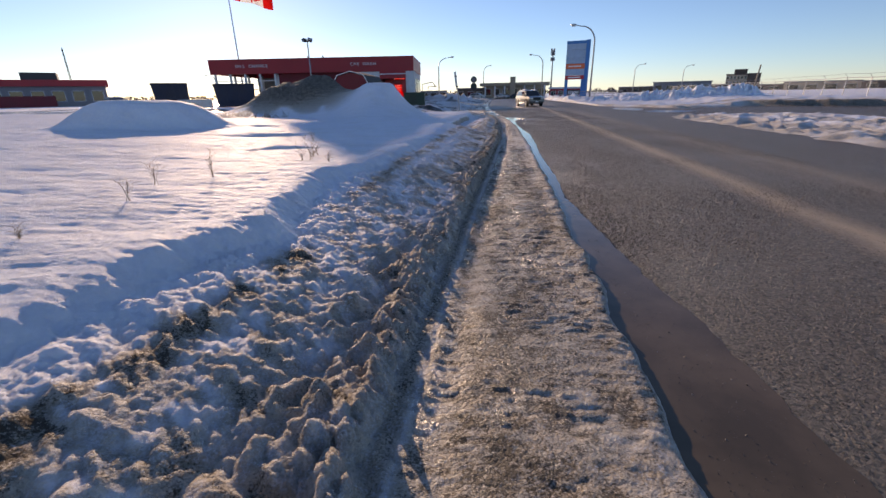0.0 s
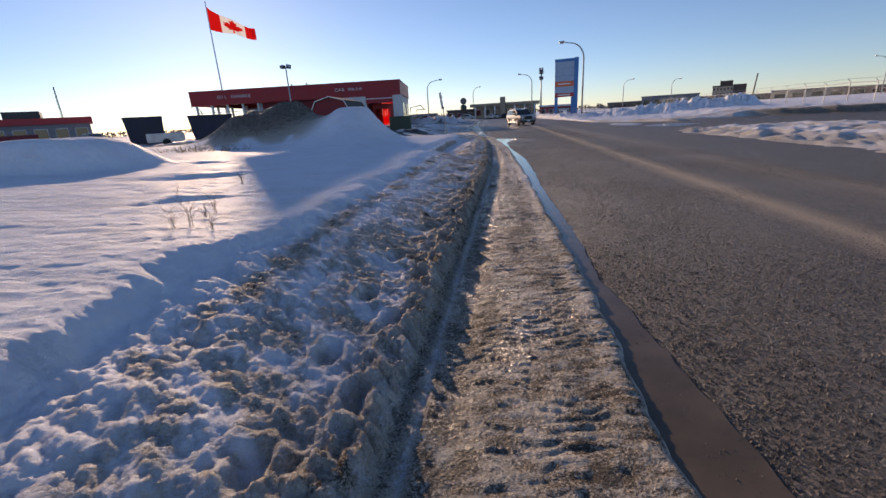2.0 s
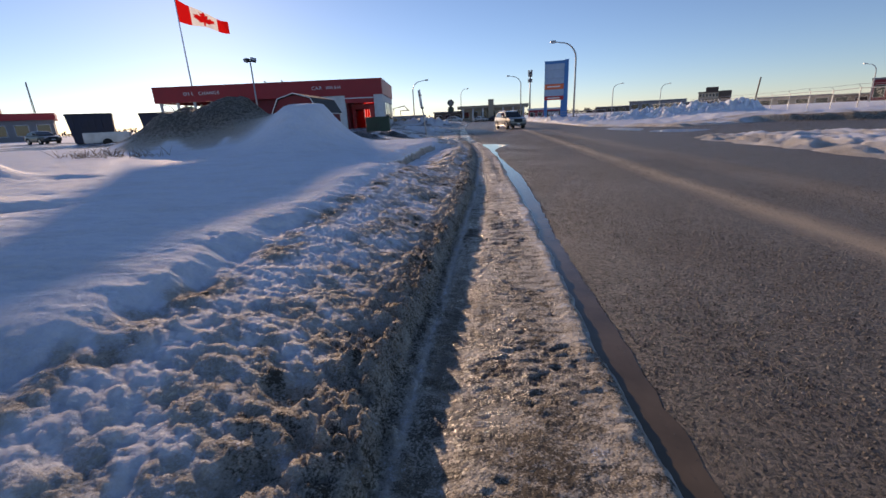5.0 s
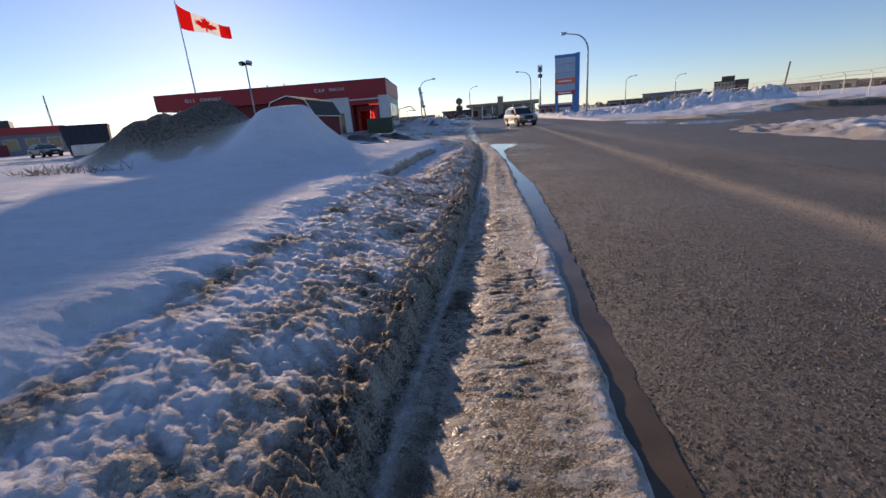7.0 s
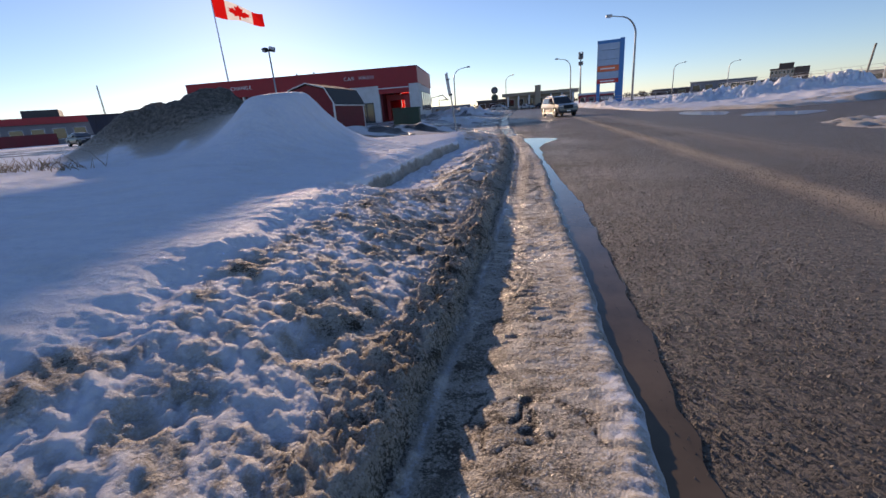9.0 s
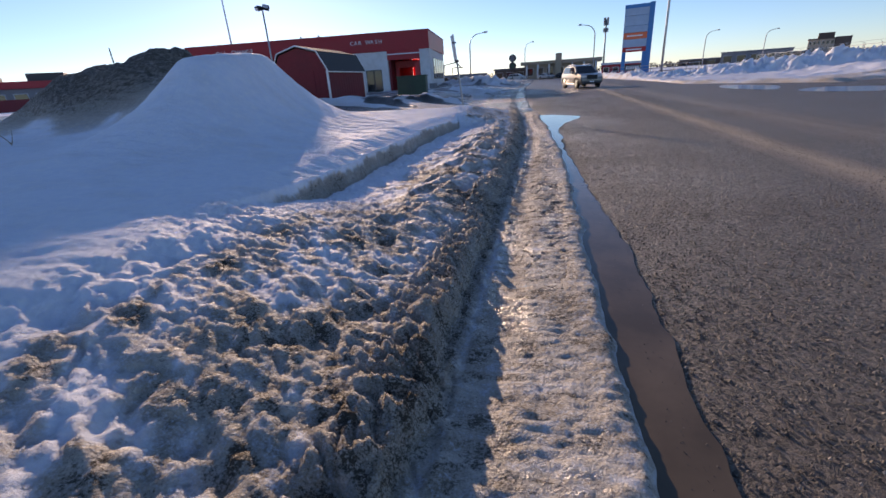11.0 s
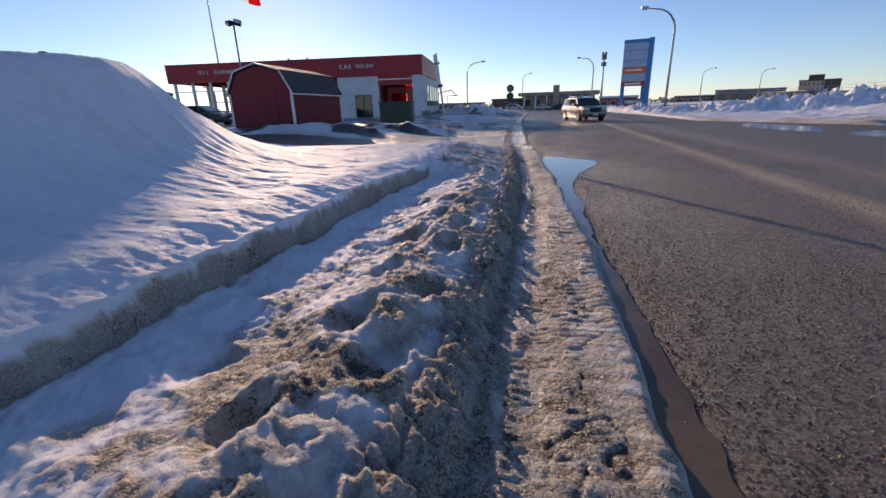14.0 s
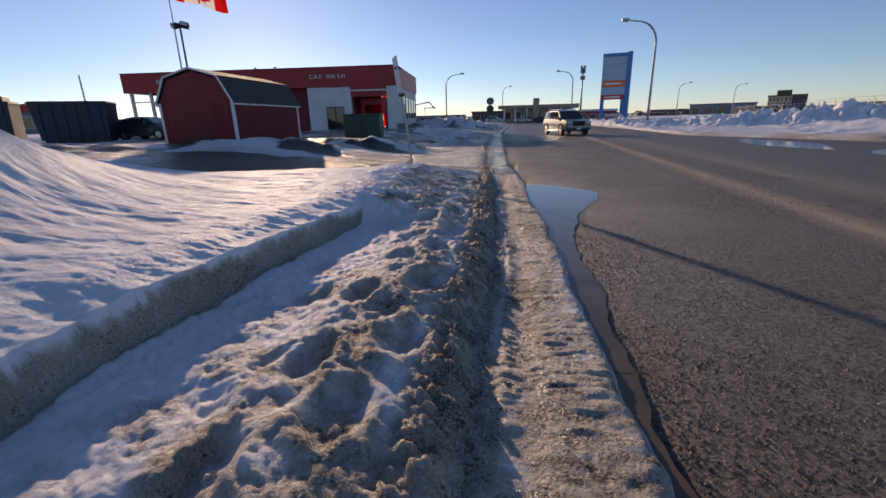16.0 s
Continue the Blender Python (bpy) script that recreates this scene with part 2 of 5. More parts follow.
def left_ground(x, y):
    """Height, dirt (with the seam's painted shade) and wetness of everything to the left of the road."""
    G, E = strip_back(y), strip_edge(y) + 0.035 * fbm(x * 0 + 3.3, y, 0.5, 4, 5)
    u = G - x + 0.06 * fbm(x, y, 0.7, 3, 11)
    # the low sun has drawn the crust out into blades along its own direction
    p, q_ = 0.75 * x - 0.66 * y, 0.66 * x + 0.75 * y
    lumps = 0.40 * fbm(p * 0.6, q_, 0.30, 3, 21, 0.5) + 0.50 * billow(p * 0.5, q_, 0.12, 3, 22, 0.6)
    crust = billow(p * 0.5, q_, 0.062, 3, 31, 0.6)
    ridg = fbm(p * 0.5, q_, 0.34, 4, 41, 0.5, True)
    soft = fbm(x, y, 3.2, 4, 51)
    knobs = 0.5 * billow(p * 0.6, q_, 0.085, 3, 35, 0.6)
    # open field of wind-packed snow with mounds on it
    field = 0.46 - 0.03 * step(-3.4, -1.9, x) * (1 - step(14, 16, y)) + 0.020 * soft + 0.015 * fbm(x * 0.4, y, 0.55, 4, 61) + 0.0085 * fbm(x * 0.45, y, 0.12, 4, 63, 0.6) + 0.014 * fbm(x * 0.45, y, 1.3, 3, 62)
    field = field + 0.15 * step(-4, -14, x)
    xw, yw = x + 0.35 * fbm(x, y, 0.9, 3, 64), y + 0.15 * fbm(x, y, 0.8, 3, 65)
    for hx, hy, hr, hd in ((-6.6, 11.3, 0.9, 0.10), (-4.8, 8.4, 0.45, 0.09), (-8.6, 14.6, 0.7, 0.07), (-4.3, 13.2, 0.6, 0.06)):
        field = field - lump(xw, yw, hx, hy, hr, hr * 0.4, hd, 0.25, 1.2) + lump(xw, yw, hx - 0.35 * hr, hy + 0.5 * hr, hr, hr * 0.35, hd * 0.5, 0.25)
    cone = lump(x, y, -6.22, 21.7, 1.15, 2.2, 2.25, 0.15, 0.75) + lump(x, y, -7.9, 22.3, 1.3, 1.6, 0.5, 0.2, 1.0)
    cone = 1.54 - 0.5 * np.sqrt((1.54 - cone) ** 2 + 0.02) - 0.5 * (1.54 - cone)
    field = field + cone * (1 + 0.05 * soft)
    field = field + lump(x, y, -11.2, 24.2, 3.3, 2.5, 1.85, -0.1, 1.3) * (1 + 0.13 * fbm(x, y, 1.2, 4, 71) + 0.04 * billow(x, y, 0.9, 3, 72))
    field = field + lump(x, y, -12.2, 13.6, 2.3, 1.25, 0.86, 0.35, 2.5)
    # bank between the walkway and the field
    crest = np.interp(y, [-20, 2, 6, 8, 11, 14, 15.5, 17, 24.5, 26.5, 40], [1.65, 1.65, 1.75, 1.45, 1.45, 1.6, 1.85, 2.1, 1.75, 1.9, 2.3])
    # the field ends in a low sharp lip
    lip = crest + np.interp(y, [-20, 6, 8, 13, 15.5, 17], [0.38, 0.38, 0.45, 0.40, 0.25, 0.2]) + 0.16 * fbm(x * 0 + 5.5, y, 0.9, 4, 75, 0.6)
    field = field - ((np.interp(y, [-20, 3.5, 6, 8, 16], [0.14, 0.13, 0.09, 0.085, 0.07]) + 0.03 * fbm(x * 0 + 8.5, y, 1.6, 2, 76)) * (1 - step(lip - 0.30, lip, u)) - 0.03 * np.exp(-((u - lip - 0.15) / 0.3) ** 2)) * (1 - step(15.5, 17.5, y))
    foot = np.interp(y, [-20, 3, 6, 8, 13, 15, 40], [0.42, 0.42, 0.35, 0.20, 0.22, 0.3, 0.3])
    lin = np.clip((u - foot) / (crest - foot), 0, 1)
    rise = 0.65 * lin + 0.35 * step(foot, crest, u)
    trod = step(0.02, 0.02 + np.interp(y, [-20, 5, 8, 40], [0.20, 0.18, 0.10, 0.10]), u)
    low = trod * np.interp(y, [-20, 5, 8, 12, 15.5, 18, 27], [0.09, 0.10, 0.14, 0.15, 0.14, 0.12, 0.10])
    bank = low + (field - low) * rise
    rough = trod * (1 - step(crest - 0.15, crest + 0.55, u))
    amp = np.interp(y, [-20, 6, 8, 13, 16, 22, 27, 40], [0.020, 0.018, 0.016, 0.017, 0.018, 0.018, 0.020, 0.016])
    nod = step(-0.06, 0.02, u) * (1 - step(crest - 0.25, crest + 0.60, u))
    trough = np.exp(-((u - 0.50) / 0.24) ** 2) * np.interp(y, [-20, 3.6, 4.6], [1, 1, 0])
    bank = bank + rough * amp * (0.8 * lumps + 0.3 * ridg) + nod * (0.008 * knobs + 0.008 * crust) + trough * (0.040 * billow(x, y, 0.24, 3, 44, 0.55) - 0.02)
    # sawn-off snow wall beside the cleared path
    wall_on = step(16.0, 17.9, y) * (1 - step(24.6, 25.2, y))
    wx = np.interp(y, [15, 17, 19, 21, 23, 24.7, 25.5], [-2.05, -2.3, -2.28, -2.24, -2.25, -2.1, -2.3]) + 0.03 * fbm(x * 0 + 1.7, y, 0.9, 2, 81) + 0.006 * billow(x * 3, y, 0.2, 3, 82)
    behind = step(0.0, 0.055, wx - x)
    top = field - 0.10 * (1 - step(0.0, 0.5, wx - x))
    shelf = 0.10 + 0.03 * fbm(x, y, 0.5, 4, 91) + 0.006 * crust
    track = np.exp(-((u - 0.72) / 0.36) ** 2)
    shelf = shelf + nod * 0.008 * knobs * (1 - 0.5 * step(1.2, 1.8, u)) + track * (0.13 + 0.014 * lumps + 0.008 * ridg) + 0.014 * lumps * np.interp(y, [15, 18, 21], [1, 0.6, 0.1]) * (1 - step(1.3, 1.9, u))
    shelf = shelf * step(0.02, 0.25, u)
    cut = shelf * (1 - behind) + top * behind
    z = bank * (1 - wall_on) + cut * wall_on
    # holes trodden through the crust
    holes = np.clip(fbm(x, y, 0.34, 3, 101) - 0.42, 0, 1)
    z = z - 0.06 * holes * rough * (1 - behind * wall_on)
    # deep footprints along the cleared path and in the slush near the start
    r = random.Random(12)
    steps_ = [(float(strip_back(yy)) - 0.70 + (0.17 if k % 2 else -0.17) + r.uniform(-0.06, 0.06), yy + r.uniform(-0.09, 0.09), 1.5) for k, yy in enumerate(np.arange(17.6, 27.0, 0.40))]
    steps_ += [(float(strip_back(yy)) - 0.42 + (0.14 if k % 2 else -0.12) + r.uniform(-0.07, 0.07), yy + r.uniform(-0.08, 0.08), 1.0) for k, yy in enumerate(np.arange(0.6, 7.0, 0.42))]
    if z.shape[0] > 50:
        for fx, fy, fs in steps_:
            rows = np.where(np.abs(y[:, 0] - fy) < 0.45)[0]
            cols = np.where(np.abs(x[0] - fx) < 0.4)[0]
            if len(rows) and len(cols):
                box_ = np.ix_(rows, cols)
                q = np.sqrt(((x[box_] - fx) / (0.072 * fs)) ** 2 + ((y[box_] - fy) / (0.12 * fs)) ** 2 + 0.25 * lumps[box_] ** 2)
                z[box_] += -0.055 * fs * np.exp(-q ** 4 / 1.2) + 0.018 * np.exp(-((q - 1.45) / 0.4) ** 2)
    # open ground past the field: driveway and yard
    yard = 0.02 + 0.5 * step(-3.5, -9.5, x) + 0.012 * fbm(x, y, 0.6, 4, 111) + 0.03 * fbm(x, y, 2.5, 3, 112)
    edge = np.interp(x, [-60, -30, -14, -10, -7, -5, -3.2, -2], [30.0, 29.0, 28.4, 27.6, 26.6, 26.7, 28.3, 29.6]) + 0.25 * fbm(x, y * 0 + 2.2, 1.5, 3, 121)
    past = step(0.0, 1.1, y - edge)
    z = z * (1 - past) + yard * past
    # swept-up snow between driveway and yard, and by the road further on
    heap = lump(x, y, -10.0, 33.8, 4.0, 0.7, 0.34, 0.25) + lump(x, y, -6.6, 37.4, 2.6, 0.8, 0.38, 0.5) + lump(x, y, -4.2, 42.0, 2.4, 1.0, 0.25, 0.3)
    heap = heap + lump(x, y, -9.2, 73.5, 5.2, 2.6, 1.15, 0.15) + lump(x, y, -6.2, 50.0, 3.0, 1.2, 0.4, 0.3) + lump(x, y, -19.0, 31.8, 5.0, 0.8, 0.35, 0.1)
    z = z + past * heap * (1 + 0.35 * fbm(x, y, 0.5, 4, 131))
    chan = step(-0.05, 0.03, u) * (1 - step(0.25, 0.5, u))
    z = z + chan * (0.014 * crust + 0.010 * np.sin(y * 70 + 3 * fbm(x, y, 0.3, 2, 145)) * (fbm(x, y, 0.4, 2, 146) > 0))
    # trodden ice with tyre-like ribs, its broken edge and the slushy seam behind it
    on = step(-0.02, 0.07, x - G) * (1 - step(-0.05, 0.02, x - E))
    ribs = 0.0035 * np.sin(y * 95 + 6 * fbm(x, y, 0.35, 3, 141)) * step(-0.3, 0.3, fbm(x, y, 0.6, 2, 142))
    ice = 0.036 + 0.006 * fbm(x, y, 0.30, 4, 143) + ribs + 0.0030 * billow(x * 0.42, y, 0.065, 3, 144) + 0.012 * np.exp(-((E - 0.10 - x) / 0.07) ** 2) * (1 + 0.5 * fbm(x, y, 0.09, 3, 148))
    ice = ice - 0.028 * np.exp(-((x - G - 0.16) / 0.10) ** 2)
    # melt cracks that wander along the ice
    wander = value_noise(x / 0.33 + 0.6 * fbm(x, y, 0.4, 3, 191), y / 1.3 + 0.35 * fbm(x, y, 0.25, 3, 192), 193)
    crack = np.exp(-(wander / 0.045) ** 2) * step(-0.25, 0.25, fbm(x, y, 1.4, 2, 194)) * step(0.12, 0.22, E - x)
    pits = step(0.35, 0.75, fbm(x * 1.2, y * 0.7, 0.16, 3, 195)) * step(-0.1, 0.4, fbm(x, y, 0.9, 2, 196))
    ice = ice - 0.013 * crack - 0.005 * pits
    seam = np.exp(-((x - G + 0.06) / 0.075) ** 2)
    z = np.where(x > G - 0.3, z * (1 - on) + ice * on, z)
    z = z - seam * np.interp(y, [0, 6, 9, 14, 24], [0.03, 0.03, 0.035, 0.035, 0.03])
    z = np.where(x < E - 0.06, np.maximum(z, 0.008) + (1 - on) * (u < 0.35) * 0.022 * (knobs + 0.5), z)
    z = np.where(x > E - 0.05, z * (1 - step(-0.05, 0.03, x - E)) - 0.16 * step(-0.01, 0.06, x - E), z)
    # dirt: meltwater grit on the bank, sand on the ice, soil in the old heap; also shade along the seam
    fleck = fbm(p * 0.5, q_, 0.20, 4, 157, 0.8)
    d = rough * np.interp(y, [-20, 3, 5, 8, 12, 15, 20, 27, 40], [0.33, 0.31, 0.27, 0.30, 0.34, 0.36, 0.28, 0.3, 0.3]) * np.clip(0.85 + 0.40 * fbm(x, y, 0.8, 3, 151) + 1.0 * fleck, 0.1, 3.0)
    d = d + 0.16 * holes * rough + 0.10 * rough * (1 - step(0.7, 1.3, u))
    d = d * (1 - 0.9 * step(crest - 0.55, crest - 0.02, u + 0.22 * fleck))
    mud = np.exp(-((u - 0.45) / 0.34) ** 2) * np.interp(y, [-20, 3.4, 5.5], [1, 1, 0])
    d = np.maximum(d, mud * (0.46 + 0.28 * fbm(x, y, 0.2, 4, 158)))
    # torn turf showing through in a broken line on the bank
    turf = np.exp(-((u - 1.27 - 0.07 * fbm(x * 0 + 2.1, y, 0.7, 3, 162)) / 0.13) ** 2) * np.interp(y, [-20, 3.3, 3.8], [1, 1, 0]) + np.exp(-((u - 1.45) / 0.16) ** 2) * np.interp(y, [3.8, 4.6, 8.0, 12.0, 17.0], [0, 0.55, 0.5, 0.75, 0.7])
    d = np.maximum(d, turf * (0.68 + 0.75 * fbm(p * 0.6, q_, 0.16, 4, 163, 0.6)))
    d = d * (1 - wall_on) + wall_on * (0.03 + (track * (0.27 + 0.14 * fbm(x, y, 0.12, 3, 159, 0.7)) + np.interp(y, [15, 17.5, 20, 23, 25], [0.85, 0.75, 0.5, 0.3, 0.1]) * np.clip(fbm(x, y, 0.30, 4, 152, 0.65) + 0.35, 0, 1) * (1 - step(1.2, 1.9, u))) * (1 - behind))
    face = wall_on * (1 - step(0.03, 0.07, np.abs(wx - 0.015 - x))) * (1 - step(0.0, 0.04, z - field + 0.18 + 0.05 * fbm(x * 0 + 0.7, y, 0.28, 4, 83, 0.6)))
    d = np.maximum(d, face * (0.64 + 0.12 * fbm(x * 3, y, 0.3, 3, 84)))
    d = np.maximum(d, on * (0.60 + np.interp(y, [2, 5, 8.5, 12], [0.24, 0.24, 0.22, 0.04]) + 0.20 * fbm(x, y * 0.22, 0.28, 4, 153) + 0.26 * fbm(x * 0.6, y * 1.6, 0.07, 3, 154) + 0.35 * crack + 0.14 * pits - 0.22 * np.exp(-((E - 0.09 - x) / 0.07) ** 2)))
    # trench at the bank's foot: grit plus its shadow band, put into the colour
    d = np.maximum(d, chan * (np.interp(y, [5, 7], [0.46, 0.66]) + 0.16 * fbm(x, y, 0.15, 3, 147)))
    d = np.maximum(d, seam * np.interp(y, [0, 6, 9, 14, 24], [0.70, 0.80, 0.85, 0.8, 0.7]) * (x < G + 0.1))
    gutter = np.exp(-((x - G - 0.13) / 0.12) ** 2) * np.interp(y, [3.5, 5.5, 13, 16.5], [0, 1, 1, 0])
    d = np.maximum(d, gutter * (0.85 + 0.25 * fbm(x, y, 0.12, 3, 155)))
    old = np.exp(-(((x + 11.3) / 3.8) ** 2 + ((y - 23.9) / 3.1) ** 2) ** 1.8)
    d = np.maximum(d, 1.25 * old * step(0.62, 0.9, z + 0.35 * fbm(x, y, 0.9, 3, 161)))
    wet = past * step(-0.15, 0.2, fbm(x, y * 1.6, 2.2, 4, 171) + 0.45 - 3.0 * heap)
    d = np.maximum(d, past * (0.22 + 0.12 * fbm(x, y, 1.0, 3, 172)) * step(-22, -12, x))
    wet = wet * step(-70, -45, x)
    sand = past * np.exp(-((x + 4.6) / 3.0) ** 2 - ((y - 33.0) / 3.0) ** 2)
    d = np.maximum(d, sand * 0.45)
    d = np.maximum(d, 0.05 + 0.05 * fbm(x, y * 1.8, 0.5, 4, 181) + 0.03 * fbm(x, y, 4.0, 3, 182))
    d = np.clip(d, 0, 1.1)
    # wet ice: 1 glazes the surface, 2 is standing melt in the cracks and the gutter
    glaze = on * (0.75 + 0.25 * fbm(x, y, 0.5, 2, 197)) * (1 - 0.8 * np.exp(-((E - 0.07 - x) / 0.06) ** 2)) + on * (1.0 * step(0.5, 0.9, crack) + 0.8 * gutter * step(0.1, 0.5, fbm(x, y * 0.5, 0.25, 3, 198) + 0.35))
    return z, d, np.clip(wet, 0, 1), np.clip(glaze, 0, 2)


def sheet(name, xs, ys, shape, mat):
    """A height field over a grid, with its dirt and wetness stored on the vertices."""
    X, Y = np.meshgrid(xs, ys)
    Z, D, W, I = shape(X, Y)
    nx, ny = len(xs), len(ys)
    me = bpy.data.meshes.new(name)
    me.vertices.add(nx * ny)
    me.vertices.foreach_set("co", np.stack([X, Y, Z], -1).astype(np.float32).ravel())
    i = (np.arange(ny - 1)[:, None] * nx + np.arange(nx - 1)[None, :]).ravel()
    quads = np.stack([i, i + 1, i + 1 + nx, i + nx], -1).astype(np.int32)
    me.loops.add(quads.size)
    me.loops.foreach_set("vertex_index", quads.ravel())
    me.polygons.add(len(quads))
    me.polygons.foreach_set("loop_start", np.arange(len(quads), dtype=np.int32) * 4)
    me.polygons.foreach_set("use_smooth", np.ones(len(quads), bool))
    for key, v in (("dirt", D), ("wet", W), ("ice", I)):
        me.attributes.new(key, "FLOAT", "POINT").data.foreach_set("value", v.astype(np.float32).ravel())
    me.update()
    me.validate()
    me.materials.append(mat)
    return new(name, me)


def spread(start, stop, first, growth):
    """Grid lines from start to stop whose spacing grows."""
    out, d = [start], first
    way = 1 if stop > start else -1
    while (stop - out[-1]) * way > d:
        out.append(out[-1] + way * d)
        d *= growth
    return out + [stop]


FINE = 0.022
xs = sorted(set(spread(-3.1, -140, 0.03, 1.04)[1:])) + list(np.arange(-3.1, -2.42, FINE)) + list(np.arange(-2.42, -2.02, 0.009)) + list(np.arange(-2.02, 0.9, 0.0135))
ys = sorted(spread(0.4, -25, 0.04, 1.12)[1:]) + list(np.arange(0.4, 27.0, 0.0155)) + list(np.arange(27.0, 30.0, 0.03)) + spread(30.0, 160, 0.03, 1.035)[1:]
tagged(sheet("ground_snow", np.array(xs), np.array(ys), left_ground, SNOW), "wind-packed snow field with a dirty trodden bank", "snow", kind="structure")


def to_line(x, y, pts):
    """Distance from places to a line of points."""
    best = None
    for (ax, ay), (bx, by) in zip(pts, pts[1:]):
        dx, dy = bx - ax, by - ay
        k = np.clip(((x - ax) * dx + (y - ay) * dy) / (dx * dx + dy * dy), 0, 1)
        d = np.hypot(x - ax - k * dx, y - ay - k * dy)
        best = d if best is None else np.minimum(best, d)
    return best


def right_ground(x, y):
    """Snow rows, verge and open land on the far side of the road."""
    rough = fbm(x, y, 0.8, 5, 201, 0.55)
    big = fbm(x, y, 1.7, 4, 202, 0.5, True)
    # island beside the side street
    tip = 29.2 - 0.05 * np.abs(x - 9.0)
    isl = step(0.0, 1.3, x - 8.9 - 0.25 * fbm(x * 0 + 1, y, 2.0, 3, 203)) * (1 - step(-2.2, 0.2, y - tip)) * (1 - step(15, 19, x))
    isl = isl * (0.11 + 0.05 * rough + 0.05 * fbm(x * 1.6, y, 0.35, 3, 207) + 0.10 * np.clip(big, 0, 1) + 0.08 * step(10, 13, x)) - 0.05
    # open land past the side street, edged by ploughed snow
    ye = np.interp(x, [8.0, 9.6, 14.5, 22, 28, 45, 120], [62, 50, 41, 44, 39, 24, -10]) + 0.5 * fbm(x, y * 0 + 4, 2.5, 3, 205)
    xe = np.interp(y, [20, 50, 80, 109, 200, 420], [9.2, 9.6, 8.9, 8.2, 5.5, 4.0])
    k = np.minimum(y - ye, (x - xe) * 1.2)
    k = np.where(x > 9.6, y - ye, k)
    land = step(0.0, 1.3, k) * (0.20 + 0.05 * rough + 0.34 * step(18, 23, x)) + step(2.0, 6.0, k) * 0.2 * step(12, 24, x) - 0.03
    d1 = to_line(x, y, [(10.6, 76), (12.2, 67), (17, 62), (22, 58), (26, 55)])
    d2 = to_line(x, y, [(9.6, 108), (10.4, 76)])
    blocks = np.abs(value_noise(x / 0.75 + rough, y / 0.75, 221)) + 0.6 * np.abs(value_noise(x / 0.33, y / 0.33 + rough, 222))
    row = np.exp(-(d1 / 1.9) ** 4) * (0.32 + 0.28 * big + 0.10 * rough + 0.70 * blocks) * np.interp(x, [10, 14, 18], [0.35, 0.65, 0.9]) + np.exp(-(d2 / 1.0) ** 2) * (0.20 + 0.15 * big + 0.4 * blocks)
    z = np.maximum(isl, land + row * step(-0.5, 0.8, k))
    dirt_edge = step(3.2, 0.6, k) * step(19, 24, x) * step(-0.3, 0.2, k)
    d = 0.21 + 0.18 * fbm(x, y, 1.5, 4, 211) + 0.20 * step(0.26, 0.06, z) + 0.08 * rough
    d = np.where(k > 4.5, 0.05 + 0.04 * rough, d)
    d = np.maximum(d, 0.95 * dirt_edge)
    return z, np.clip(d, 0, 1), 0 * x, 0 * x


xr = list(np.arange(7.5, 28.0, 0.10)) + spread(28.0, 400, 0.14, 1.09)
yr = sorted(spread(8.0, -60, 0.3, 1.1)[1:]) + list(np.arange(8.0, 76.0, 0.12)) + spread(76.0, 420, 0.16, 1.03)[1:]
tagged(sheet("ground_snow", np.array(xr), np.array(yr), right_ground, SNOW), "ploughed snow ridges along the far verge", "snow", kind="structure")


def road_shape(x, y):
    z = 0.006 * fbm(x, y, 1.6, 3, 301)
    z = z - 0.4 * step(0.10, 0.30, strip_edge(y) - x)
    return z, 0 * x, 0 * x, 0 * x


tagged(sheet("road", np.array(spread(2.0, -7.0, 0.15, 1.1)[::-1] + spread(2.0, 60, 0.15, 1.1)[1:]), np.array(spread(10, -60, 0.5, 1.06)[::-1] + spread(10, 900, 0.5, 1.06)[1:]), road_shape, ASPHALT), "worn asphalt road with sandy streaks", "road", kind="structure")


def far_shape(x, y):
    return -0.45 + 0 * x, 0.05 + 0 * x, 0 * x, 0 * x


LAND = np.array([-4000, -1500, -500, -150, -50, 0, 50, 150, 500, 1500, 4000.0])
tagged(sheet("ground", LAND, LAND, far_shape, SNOW), "flat snow-covered land to the horizon", "ground", kind="structure")


# ---- helpers for things ----
def part(name, bm, mat, parent=None, label="", smooth=False):
    """Links a bmesh as one mesh object under a thing or a part."""
    bmesh.ops.recalc_face_normals(bm, faces=bm.faces)
    me = bpy.data.meshes.new(name)
    bm.to_mesh(me)
    bm.free()
    me.materials.append(mat)
    if smooth:
        me.polygons.foreach_set("use_smooth", [True] * len(me.polygons))
    ob = new(name, me)
    ob.parent = parent
    if label:
        ob["label"] = label
    return ob


def thing(name, m, label, category, group=""):
    ob = new(name)
    ob.matrix_world = m
    return tagged(ob, label, category, group)


